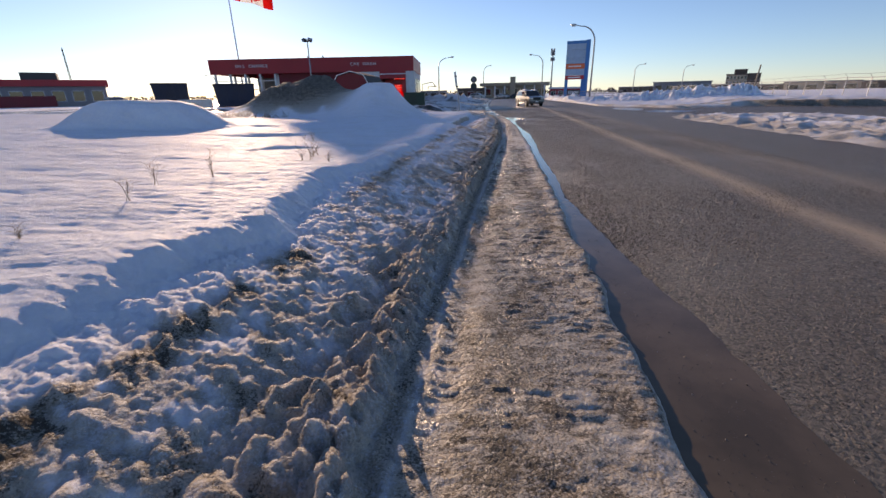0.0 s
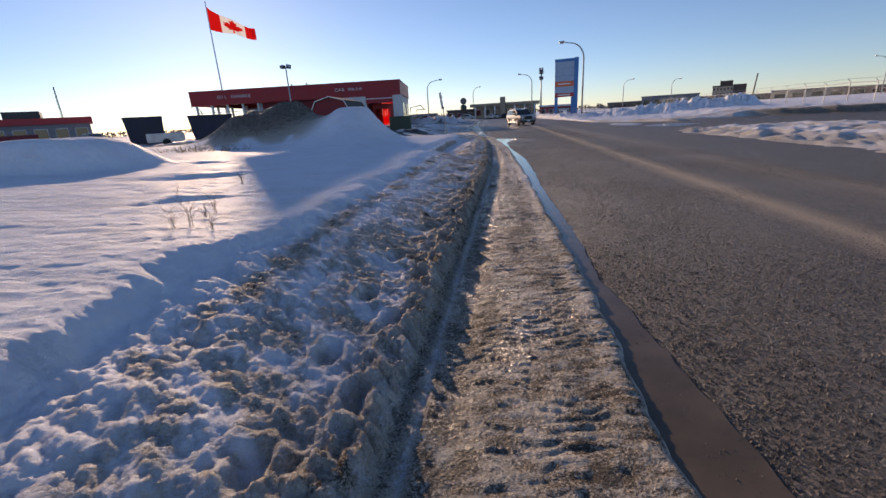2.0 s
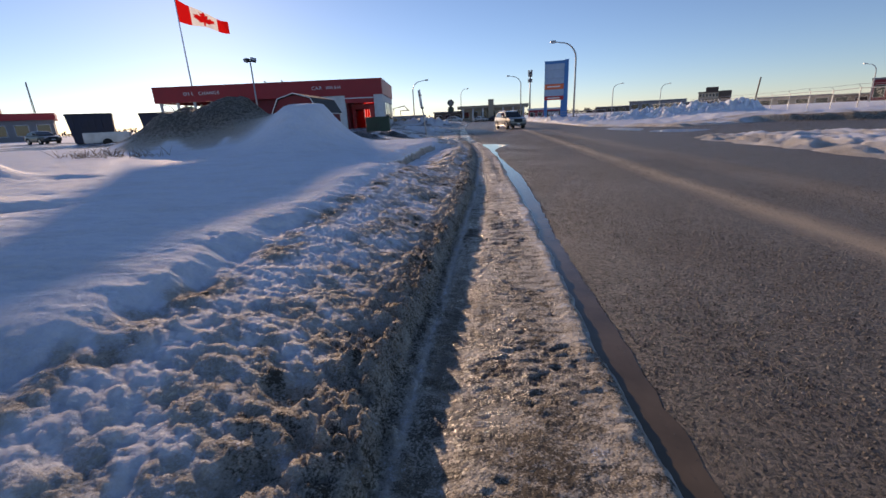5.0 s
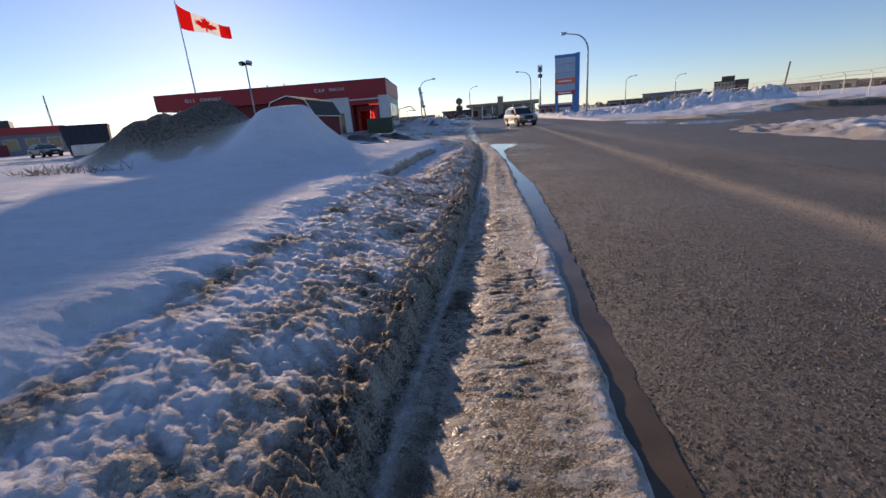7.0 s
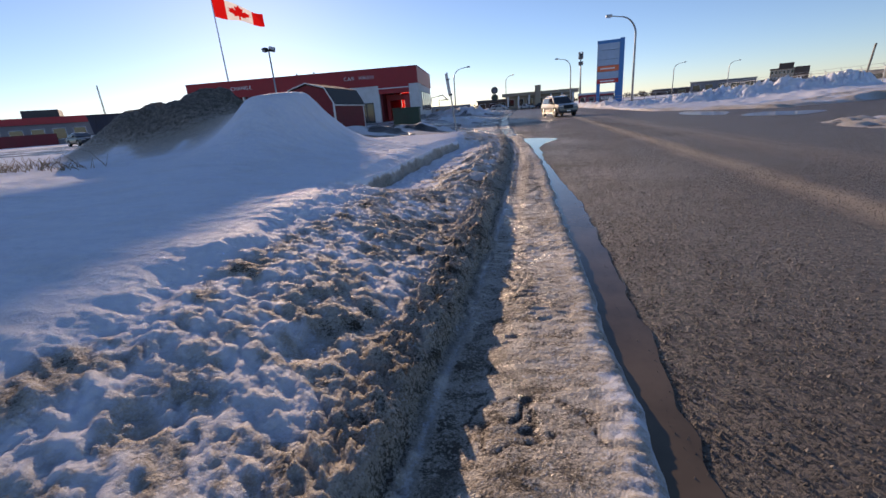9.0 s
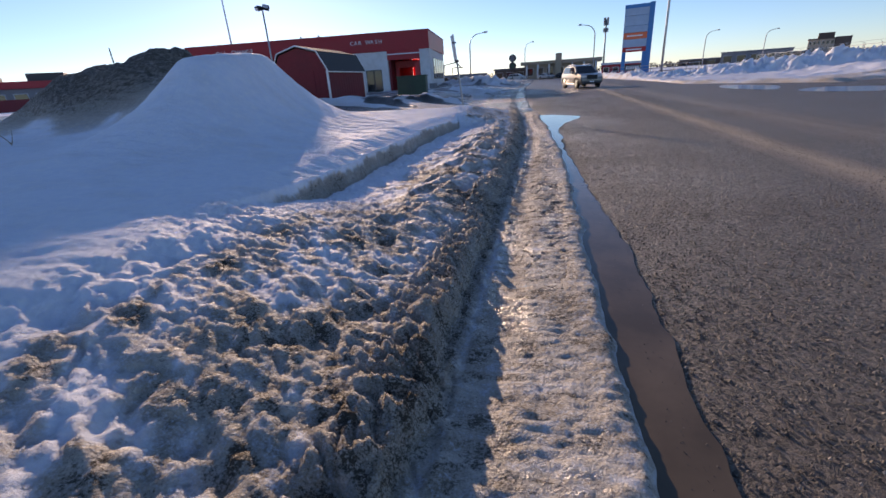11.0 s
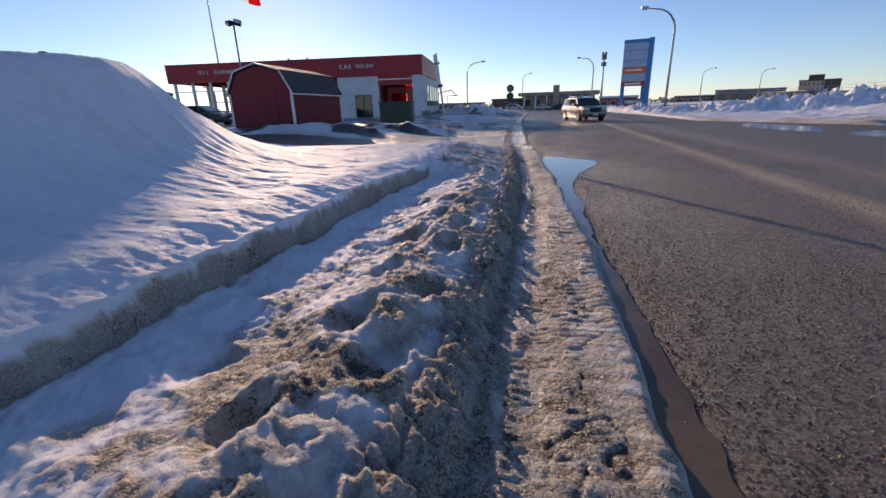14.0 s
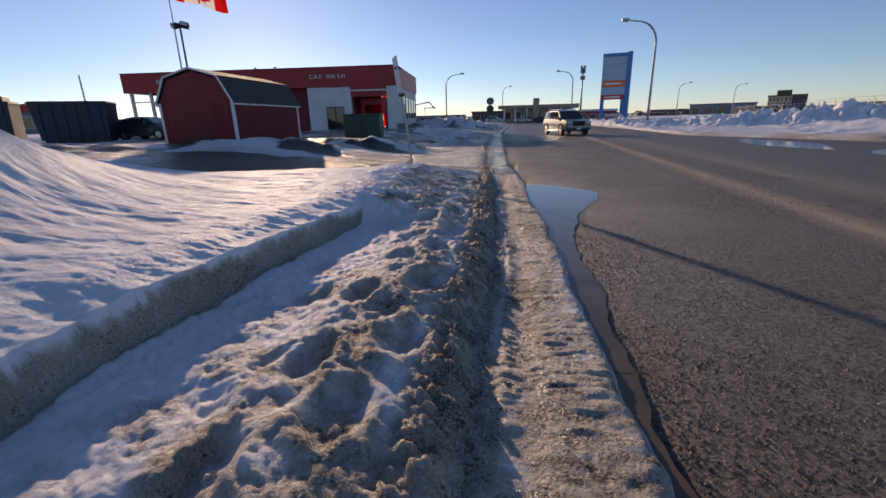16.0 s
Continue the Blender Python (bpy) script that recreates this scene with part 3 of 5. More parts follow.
def box(x0, y0, z0, x1, y1, z1, bevel=0.0, bm=None, m=None):
    """A block between two corners, with softened edges; adds to bm if one is given."""
    bm = bm or bmesh.new()
    r = bmesh.ops.create_cube(bm, size=1.0)
    t = Matrix.LocRotScale(((x0 + x1) / 2, (y0 + y1) / 2, (z0 + z1) / 2), None, (abs(x1 - x0), abs(y1 - y0), abs(z1 - z0)))
    bmesh.ops.transform(bm, matrix=t, verts=r["verts"])
    if bevel:
        edges = list({e for v in r["verts"] for e in v.link_edges})
        r2 = bmesh.ops.bevel(bm, geom=edges, offset=bevel, segments=2, affect="EDGES", profile=0.6)
        if m is not None:
            bmesh.ops.transform(bm, matrix=m, verts=list({v for f in r2["faces"] for v in f.verts} | {v for v in r["verts"] if v.is_valid}))
    elif m is not None:
        bmesh.ops.transform(bm, matrix=m, verts=r["verts"])
    return bm


def tube(points, radius, sides=10, bm=None):
    """A round bar along a line of points; radius may be one number or one for each point."""
    bm = bm or bmesh.new()
    pts = [Vector(p) for p in points]
    rad = [radius] * len(pts) if isinstance(radius, (int, float)) else radius
    rings = []
    for i, p in enumerate(pts):
        d = (pts[min(i + 1, len(pts) - 1)] - pts[max(i - 1, 0)]).normalized()
        a = d.cross(Vector((0, 0, 1)) if abs(d.z) < 0.9 else Vector((1, 0, 0))).normalized()
        b = d.cross(a)
        rings.append([bm.verts.new(p + (a * math.cos(k * math.tau / sides) + b * math.sin(k * math.tau / sides)) * rad[i]) for k in range(sides)])
    for r0, r1 in zip(rings, rings[1:]):
        for k in range(sides):
            bm.faces.new((r0[k], r0[(k + 1) % sides], r1[(k + 1) % sides], r1[k]))
    bm.faces.new(rings[0][::-1])
    bm.faces.new(rings[-1])
    return bm


def prism(outline, depth, axis="y", at=0.0, bm=None):
    """A flat outline in the x-z plane (or y-z for axis x, x-y for axis z) given a thickness."""
    bm = bm or bmesh.new()

    def place(p, d):
        a, b = p
        return {"y": (a, d, b), "x": (d, a, b), "z": (a, b, d)}[axis]
    v0 = [bm.verts.new(place(p, at)) for p in outline]
    v1 = [bm.verts.new(place(p, at + depth)) for p in outline]
    bm.faces.new(v0)
    bm.faces.new(v1[::-1])
    for i in range(len(outline)):
        j = (i + 1) % len(outline)
        bm.faces.new((v0[i], v1[i], v1[j], v0[j]))
    return bm


def lettering(name, text, size, mat, parent, m, depth=0.04):
    """Raised letters as a mesh, from the built-in font."""
    cu = bpy.data.curves.new(name, "FONT")
    cu.body, cu.size, cu.extrude, cu.align_x, cu.space_character = text, size, depth, "CENTER", 1.15
    tmp = new(name, cu)
    me = bpy.data.meshes.new_from_object(tmp.evaluated_get(bpy.context.evaluated_depsgraph_get()))
    bpy.data.objects.remove(tmp)
    me.materials.clear()
    me.materials.append(mat)
    ob = new(name, me)
    ob.parent = parent
    ob.matrix_local = m
    return ob


RED = material("red_panel", (0.42, 0.012, 0.022), 0.45, 0, 0.12, 3.0, 0.002, 8.0, (0.22, 0.02, 0.02), 0.25)
WHITE = material("white_stucco", (0.72, 0.72, 0.72), 0.8, 0, 0.06, 12.0, 0.003, 90.0, (0.45, 0.42, 0.38), 0.35)
TRIM_WHITE = material("white_trim", (0.78, 0.78, 0.78), 0.5, 0, 0.05, 10.0)
BARN = material("barn_red_boards", (0.22, 0.022, 0.030), 0.7, 0, 0.22, 9.0, 0.003, 30.0, (0.12, 0.03, 0.03), 0.3)
SHINGLE = material("grey_shingle", (0.06, 0.062, 0.065), 0.85, 0, 0.35, 14.0, 0.006, 40.0)
GLASS = material("dark_glass", (0.02, 0.023, 0.026), 0.05, 0, 0.0, 5.0, coat=0.5)
STEEL = material("galvanised_steel", (0.36, 0.37, 0.38), 0.42, 0.85, 0.15, 30.0, 0.001, 60.0)
DARK_STEEL = material("dark_steel", (0.06, 0.062, 0.066), 0.5, 0.5, 0.2, 20.0)
BLACK = material("black_rubber", (0.018, 0.018, 0.018), 0.7, 0, 0.2, 40.0)
BLUE = material("blue_sign", (0.02, 0.19, 0.46), 0.4, 0, 0.08, 2.0)
SLATE = material("faded_blue_panel", (0.32, 0.46, 0.60), 0.5, 0, 0.15, 1.2)
ORANGE = material("orange_red_panel", (0.80, 0.18, 0.07), 0.5, 0, 0.12, 1.5)
SIGN_RED = material("signal_red_panel", (0.50, 0.030, 0.030), 0.5, 0, 0.12, 1.5)
TAN = material("tan_render", (0.46, 0.36, 0.26), 0.85, 0, 0.12, 2.0, 0.003, 30.0, (0.22, 0.17, 0.12), 0.3)
BROWN = material("brown_cladding", (0.13, 0.09, 0.07), 0.8, 0, 0.2, 2.0, 0.004, 20.0)
GREY_WALL = material("grey_wall", (0.20, 0.20, 0.21), 0.8, 0, 0.15, 2.0)
NAVY = material("navy_steel_box", (0.016, 0.024, 0.055), 0.5, 0.2, 0.25, 3.0, 0.004, 12.0, (0.06, 0.04, 0.03), 0.4)
GREEN = material("dull_green_steel", (0.035, 0.085, 0.055), 0.55, 0.1, 0.2, 4.0, 0.002, 20.0, (0.07, 0.08, 0.06), 0.4)
SILVER = material("silver_car_paint", (0.15, 0.15, 0.145), 0.32, 0.6, 0.05, 40.0, 0, None, (0.22, 0.18, 0.13), 0.45, coat=0.6)
DARK_PAINT = material("dark_car_paint", (0.025, 0.028, 0.035), 0.35, 0.3, 0.1, 20.0, 0, None, (0.12, 0.10, 0.08), 0.5, coat=0.5)
PALE_PAINT = material("white_car_paint", (0.62, 0.62, 0.60), 0.35, 0.1, 0.05, 20.0, 0, None, (0.3, 0.26, 0.2), 0.4, coat=0.5)
CHROME = material("chrome", (0.6, 0.6, 0.6), 0.18, 1.0, 0.1, 30.0)
LAMP_GLASS = material("headlight_glass", (0.55, 0.56, 0.58), 0.1, 0.2, 0.1, 40.0, coat=0.8)
TWIG = material("dry_weed", (0.27, 0.20, 0.13), 0.85, 0, 0.3, 60.0)
BARK = material("bare_branches", (0.075, 0.06, 0.05), 0.9, 0, 0.3, 3.0)
WOOD_PALE = material("weathered_wood", (0.30, 0.25, 0.19), 0.8, 0, 0.25, 12.0, 0.003, 30.0)


def water_material():
    m = bpy.data.materials.new("muddy_water")
    m.use_nodes = True
    n, l, put, noise_tex, rng, mix, calc, attr, stretch, bumped = node_kit(m)
    b = n["Principled BSDF"]
    pos = n.new("ShaderNodeNewGeometry").outputs["Position"]
    silt = noise_tex(pos, 2.2, 5)
    put(b.inputs["Base Color"], mix(rng(silt, 0.35, 0.65), (0.10, 0.078, 0.056), (0.165, 0.125, 0.088)))
    put(b.inputs["Roughness"], rng(noise_tex(pos, 14, 4), 0.35, 0.7, 0.03, 0.10))
    put(b.inputs["IOR"], 1.33)
    put(b.inputs["Normal"], bumped(noise_tex(stretch(pos, 1, 0.5, 1), 10, 3), 0.0015, 0.6))
    return m


WATER = water_material()


def flag_material():
    m = bpy.data.materials.new("flag_cloth")
    m.use_nodes = True
    n, l, put, noise_tex, rng, mix, calc, attr, stretch, bumped = node_kit(m)
    n.remove(n["Principled BSDF"])
    dif, tra, add = n.new("ShaderNodeBsdfDiffuse"), n.new("ShaderNodeBsdfTranslucent"), n.new("ShaderNodeMixShader")
    col = mix(attr("red"), (0.75, 0.73, 0.70), (0.62, 0.012, 0.012))
    put(dif.inputs["Color"], col), put(tra.inputs["Color"], col)
    add.inputs["Fac"].default_value = 0.55
    l.new(dif.outputs[0], add.inputs[1]), l.new(tra.outputs[0], add.inputs[2])
    l.new(add.outputs[0], n["Material Output"].inputs["Surface"])
    return m


def curtain_material():
    m = bpy.data.materials.new("red_curtain")
    m.use_nodes = True
    n, l, put, noise_tex, rng, mix, calc, attr, stretch, bumped = node_kit(m)
    n.remove(n["Principled BSDF"])
    dif, tra, both = n.new("ShaderNodeBsdfDiffuse"), n.new("ShaderNodeBsdfTranslucent"), n.new("ShaderNodeMixShader")
    pos = n.new("ShaderNodeNewGeometry").outputs["Position"]
    col = mix(rng(noise_tex(pos, 3, 3), 0.3, 0.7), (0.75, 0.02, 0.02), (0.85, 0.06, 0.03))
    put(dif.inputs["Color"], col), put(tra.inputs["Color"], col)
    both.inputs["Fac"].default_value = 0.8
    l.new(dif.outputs[0], both.inputs[1]), l.new(tra.outputs[0], both.inputs[2])
    l.new(both.outputs[0], n["Material Output"].inputs["Surface"])
    return m


CURTAIN = curtain_material()


# ---- the car wash ----
def car_wash():
    turn = math.degrees(math.atan2(3.55, 28.9))
    t = thing("car_wash_building", pose(-13.2, 64.05, 0.5, 0, 0, turn), "low white and red oil change and car wash building", "building")
    L, D, H, F0 = 29.1, 15.2, 6.1, 4.22
    # walls: white blocks standing out under the red band
    part("wall", box(-9.35, 0.10, 0, -4.85, 0.55, F0 + 0.02, 0.02), WHITE, t, "white stucco wall block")
    part("wall", box(-1.15, 0.10, 0, -0.02, 3.0, F0 + 0.02, 0.02), WHITE, t)
    part("wall", box(-0.45, 3.0, 0, -0.10, D - 0.2, F0, 0.02), WHITE, t)
    part("wall", box(-L + 9.5, 0.9, 0, -9.35, 1.2, F0, 0), BARN, t, "red wall under the band")
    part("wall", box(-L + 0.5, D - 0.5, 0, -4.85, D - 0.2, F0), GREY_WALL, t, "rear wall")
    part("wall", box(-1.15, D - 0.5, 0, -0.45, D - 0.2, F0), GREY_WALL, t)
    part("wall", box(-L + 9.2, 0.9, 0, -L + 9.5, D - 0.5, F0), WHITE, t)
    part("roof", box(-L + 0.4, 0.4, H - 0.35, -0.4, D - 0.4, H - 0.2), GREY_WALL, t, "flat roof behind the band")
    fascia = bmesh.new()
    box(-L, 0, F0, 0, 0.35, H, 0.03, fascia)
    box(-0.35, 0.35, F0, 0, D, H, 0.03, fascia)
    box(-L, 0.35, F0, -L + 0.35, D, H, 0.03, fascia)
    box(-L + 0.35, D - 0.35, F0, -0.35, D, H, 0.0, fascia)
    part("fascia", fascia, RED, t, "deep red metal fascia band")
    part("coping", box(-L - 0.03, -0.03, H, 0.03, 0.38, H + 0.07, 0.01), BARN, t)
    part("coping", box(-0.38, 0.38, H, 0.03, D, H + 0.07, 0.01), BARN, t)
    part("trim", box(-4.85, -0.03, F0 - 0.42, -1.15, 0.08, F0 - 0.30), TRIM_WHITE, t, "thin white line over the bay")
    part("lintel", box(-4.85, 0.02, F0 - 0.95, -1.15, 0.4, F0 + 0.02), RED, t)
    # wash bay with a red machine inside
    part("bay_wall", box(-4.85, 0.55, 0, -4.6, D - 0.5, F0), BARN, t)
    part("bay_wall", box(-1.2, 3.0, 0, -1.05, D - 0.5, F0), BARN, t)
    part("bay_floor", box(-4.6, 0.5, 0.0, -1.2, D - 0.4, 0.06), GREY_WALL, t)
    for k in range(8):
        x = -4.58 + 0.42 * k
        part("curtain_strip", box(x, D - 0.46, 0.15, x + 0.40, D - 0.45, F0 - 0.05), CURTAIN, t, "sunlit red plastic curtain strip")
    arch = bmesh.new()
    box(-4.45, 2.2, 0.06, -4.0, 2.9, 2.9, 0.05, arch)
    box(-1.85, 2.2, 0.06, -1.4, 2.9, 2.9, 0.05, arch)
    box(-4.45, 2.2, 2.5, -1.4, 2.9, 3.2, 0.05, arch)
    part("wash_gantry", arch, SIGN_RED, t, "red car wash gantry")
    part("bay_sign", box(-1.75, -0.02, 1.5, -1.22, 0.09, 2.9, 0.02), SIGN_RED, t, "bright red upright panel beside the bay")
    # door and side windows
    fr = bmesh.new()
    box(-7.5, 0.05, 0.02, -5.65, 0.10, 2.35, 0.01, fr)
    door = part("door", fr, DARK_STEEL, t, "dark framed glass entrance")
    for k in range(2):
        x = -7.42 + 0.92 * k
        part("pane", box(x, 0.03, 0.12, x + 0.80, 0.06, 2.25, 0.005), GLASS, door)
    for k in range(5):
        y = 3.6 + 2.15 * k
        w = part("window", box(-0.13, y, 1.05, -0.06, y + 1.35, 3.4, 0.01), DARK_STEEL, t)
        part("pane", box(-0.08, y + 0.08, 1.13, -0.05, y + 1.27, 3.32, 0.004), GLASS, w)
    part("planter", box(-0.2, -0.1, 0, 0.35, 2.6, 0.55, 0.03), GREY_WALL, t)
    # open oil change bays under the other end
    for k in range(5):
        x = -L + 0.5 + 2.15 * k
        part("column", box(x, 0.15, 0, x + 0.26, 0.42, F0, 0.02), WHITE, t)
        part("column", box(x, 6.0, 0, x + 0.26, 6.3, F0, 0.02), WHITE, t)
    for k in range(4):
        x = -L + 0.78 + 2.15 * k
        f = part("window_frame", box(x, 0.24, 3.25, x + 1.86, 0.32, 3.36, 0), TRIM_WHITE, t)
        part("glazing_bar", box(x, 6.1, 2.2, x + 1.86, 6.2, 2.32, 0), TRIM_WHITE, f)
        part("glazing_bar", box(x, 6.1, 1.1, x + 1.86, 6.2, 1.22, 0), TRIM_WHITE, f)
    for k, x in enumerate((-15.4, -13.2)):
        part("roof_vent", tube([(x, 2, H - 0.2), (x, 2, H + 0.35), (x - 0.1, 2, H + 0.42)], 0.09, 8), DARK_STEEL, t)
    for word, xc in (("CAR WASH", -7.1), ("OIL CHANGE", -22.9)):
        for k, ch in enumerate(word):
            if ch != " ":
                lettering("letter", ch, 0.58, TRIM_WHITE, t, pose(xc + (k - (len(word) - 1) / 2) * 0.47, -0.03, 5.05, 90, 0, 0))
    part("pipe_rack", tube([(0.6, 9, 0), (0.6, 9, 2.6), (2.2, 9.6, 2.9), (2.8, 9.8, 2.2)], 0.07, 8), DARK_STEEL, t, "dark vacuum arm beside the wall")
    part("pipe_rack", tube([(1.4, 12, 0), (1.4, 12, 2.3), (2.8, 12.2, 2.3)], 0.07, 8), DARK_STEEL, t)
    return t


car_wash()


# ---- the barn-shaped shed ----
def shed():
    t = thing("storage_shed", pose(-12.17, 34.5, 0.42, 0, 0, 2.3), "dark red gambrel storage shed with grey shingle roof", "shed")
    W, L, E = 1.47, 5.0, 1.70
    prof = [(-W, 0), (W, 0), (W, E), (W - 0.45, E + 0.80), (0, E + 1.08), (-W + 0.45, E + 0.80), (-W, E)]
    part("wall", prism(prof, L, "y"), BARN, t, "dark red board walls")
    roof = [(W + 0.09, E - 0.06), (W - 0.40, E + 0.86), (0, E + 1.16), (-W + 0.40, E + 0.86), (-W - 0.09, E - 0.06)]
    for (a, b) in zip(roof, roof[1:]):
        n = Vector((-(b[1] - a[1]), b[0] - a[0])).normalized() * -0.04
        q = [a, b, (b[0] + n.x, b[1] + n.y), (a[0] + n.x, a[1] + n.y)]
        slab = part("roof", prism(q, L + 0.16, "y", -0.08), SHINGLE, t)
        d = Vector((b[0] - a[0], b[1] - a[1]))
        rows = max(2, int(d.length / 0.14))
        up = Vector((-d.y, d.x)).normalized() * -1
        if up.y < 0:
            up = -up
        for k in range(rows):
            p, q2 = Vector(a) + d * (k / rows), Vector(a) + d * ((k + 1) / rows)
            out = [p + up * 0.004, q2 + up * 0.004, q2 + up * 0.012, p + up * 0.012]
            part("shingle_row", prism([(v.x, v.y) for v in out], L + 0.18, "y", -0.09), SHINGLE, slab)
    # white trims at the corners, eaves and gable
    for sx in (-1, 1):
        part("corner_trim", box(sx * W - 0.045, -0.03, 0, sx * W + 0.045, 0.0, E, 0.004), TRIM_WHITE, t)
        part("corner_trim", box(sx * (W + 0.0) - 0.0, -0.02, 0, sx * (W + 0.03), 0.09, E, 0), TRIM_WHITE, t)
        part("corner_trim", box(sx * W, L - 0.09, 0, sx * (W + 0.03), L + 0.02, E, 0), TRIM_WHITE, t)
        part("eave_trim", box(sx * (W + 0.02), -0.09, E - 0.11, sx * (W + 0.11), L + 0.09, E - 0.02, 0.004), TRIM_WHITE, t)
    for (a, b) in zip(roof, roof[1:]):
        part("gable_trim", tube([(a[0], -0.1, a[1] + 0.02), (b[0], -0.1, b[1] + 0.02)], 0.035, 6), TRIM_WHITE, t)
    for k in range(9):
        x = -W + 0.163 + k * 2 * W / 9
        part("batten", box(x - 0.012, -0.012, 0.02, x + 0.012, 0.0, E, 0), BARN, t)
    for k in range(14):
        y = 0.3 + k * 0.33
        part("batten", box(W, y - 0.012, 0.02, W + 0.012, y + 0.012, E - 0.1, 0), BARN, t)
    d = part("door", box(-0.75, -0.03, 0.05, 0.75, 0.0, 1.75, 0.004), BARN, t, "red double door")
    part("hinge", box(-0.75, -0.04, 0.4, -0.45, -0.03, 0.45), DARK_STEEL, d)
    part("hinge", box(-0.75, -0.04, 1.35, -0.45, -0.03, 1.40), DARK_STEEL, d)
    return t


shed()


# ---- lamps, poles and signs ----
def street_lamp(x, y, z, height, reach, label="tall grey curved street lamp"):
    """A tapered pole that bends over into an arm; reach is signed along x."""
    t = thing("street_lamp", pose(x, y, z), label, "street lamp", "street lamps along the road")
    s = 1 if reach > 0 else -1
    r = abs(reach)
    bend = [(0, 0, 0), (0, 0, height * 0.45), (0, 0, height * 0.78)]
    for k in range(1, 9):
        a = k / 8 * math.pi / 2
        bend.append((s * r * 0.62 * (1 - math.cos(a)), 0, height * 0.78 + height * 0.20 * math.sin(a)))
    bend.append((s * r * 0.9, 0, height * 0.995))
    n = len(bend)
    part("pole", tube(bend, [0.13 - 0.075 * i / (n - 1) for i in range(n)], 10), STEEL, t, smooth=True)
    part("base_plate", tube([(0, 0, 0), (0, 0, 0.12), (0, 0, 0.13)], [0.22, 0.22, 0.14], 10), STEEL, t)
    head = box(s * r * 0.86, -0.14, height * 0.985, s * r * 1.08, 0.14, height * 1.012, 0.05)
    part("lamp_head", head, STEEL, t)
    part("lens", box(s * r * 0.9, -0.1, height * 0.978, s * r * 1.05, 0.1, height * 0.987, 0.01), LAMP_GLASS, t)
    return t


street_lamp(12.3, 70.9, 0.2, 10.4, -3.2)
street_lamp(8.7, 120.0, 0.2, 10.4, -3.2)
street_lamp(-15.6, 104.0, 0.1, 9.3, 3.2)
street_lamp(-8.2, 158.0, 0.1, 10.4, 2.4)
street_lamp(41.5, 160.0, 0.3, 9.5, 3.0)
street_lamp(62.0, 175.0, 0.3, 9.5, 3.0)
street_lamp(96.0, 130.0, 0.3, 9.5, -3.0)
street_lamp(-65.0, 95.0, 0.3, 6.2, -2.2)


def floodlight_pole():
    t = thing("floodlight_pole", pose(-18.97, 42.6, 0.35), "thin pole with two floodlights on top", "light pole")
    part("pole", tube([(0, 0, 0), (0, 0, 6.1)], [0.07, 0.05], 10), STEEL, t, smooth=True)
    part("bracket", tube([(-0.32, 0, 6.05), (0, 0, 6.12), (0.32, 0, 6.05)], 0.03, 6), DARK_STEEL, t)
    for s in (-1, 1):
        m = pose(0.28 * s, 0, 6.2, -20 * s, 14, 25 * s)
        lamp = part("floodlight", box(-0.22, -0.16, -0.12, 0.22, 0.16, 0.14, 0.04, None, m), DARK_STEEL, t)
        part("lens", box(-0.18, -0.175, -0.09, 0.18, -0.16, 0.1, 0, None, m), LAMP_GLASS, lamp)


floodlight_pole()


def flag():
    t = thing("flagpole", pose(-44.66, 72.44, 0.5), "tall white flagpole flying a red and white flag", "flagpole")
    part("pole", tube([(0, 0, 0), (0, 0, 9), (0, 0, 19.9)], [0.14, 0.11, 0.06], 10), TRIM_WHITE, t, smooth=True)
    part("finial", tube([(0, 0, 19.9), (0, 0, 19.98), (0, 0, 20.1)], [0.06, 0.12, 0.03], 10), CHROME, t)
    nx, nz, wide, tall = 84, 42, 7.0, 3.4
    bm = bmesh.new()
    grid, red = [], []
    leaf = [(0, 0.46), (0.09, 0.30), (0.17, 0.34), (0.13, 0.10), (0.25, 0.22), (0.28, 0.15), (0.42, 0.17), (0.37, 0.05), (0.43, 0.0), (0.2, -0.18), (0.22, -0.26), (0.03, -0.23), (0.03, -0.45)]
    leaf = leaf + [(-a, b) for a, b in reversed(leaf[1:])]

    def inside(px, pz):
        hit = False
        for i in range(len(leaf)):
            (x0, z0), (x1, z1) = leaf[i - 1], leaf[i]
            if (z0 > pz) != (z1 > pz) and px < (x1 - x0) * (pz - z0) / (z1 - z0) + x0:
                hit = not hit
        return hit
    for j in range(nz + 1):
        row = []
        for i in range(nx + 1):
            u, v = i / nx, j / nz
            wave = 0.42 * u ** 0.7 * math.sin(u * 9.5 + v * 1.2) + 0.15 * u * math.sin(u * 21 + v * 3)
            along = wide * u * (1 - 0.06 * u)
            drop = -1.35 * u ** 0.8 - 0.18 * u * math.sin(u * 8 + 1.0)
            row.append(bm.verts.new((along * math.cos(0.50) - wave * math.sin(0.50), along * math.sin(0.50) + wave * math.cos(0.50), 16.15 + tall * v * (1 - 0.55 * u ** 0.55) + drop)))
            red.append(1.0 if u < 0.25 or u > 0.75 or inside((u - 0.5) * 2.0, v - 0.5) else 0.0)
        grid.append(row)
    for j in range(nz):
        for i in range(nx):
            bm.faces.new((grid[j][i], grid[j][i + 1], grid[j + 1][i + 1], grid[j + 1][i]))
    cloth = part("flag", bm, flag_material(), t, "red and white flag streaming in the wind", True)
    cloth.data.attributes.new("red", "FLOAT", "POINT").data.foreach_set("value", red)


flag()


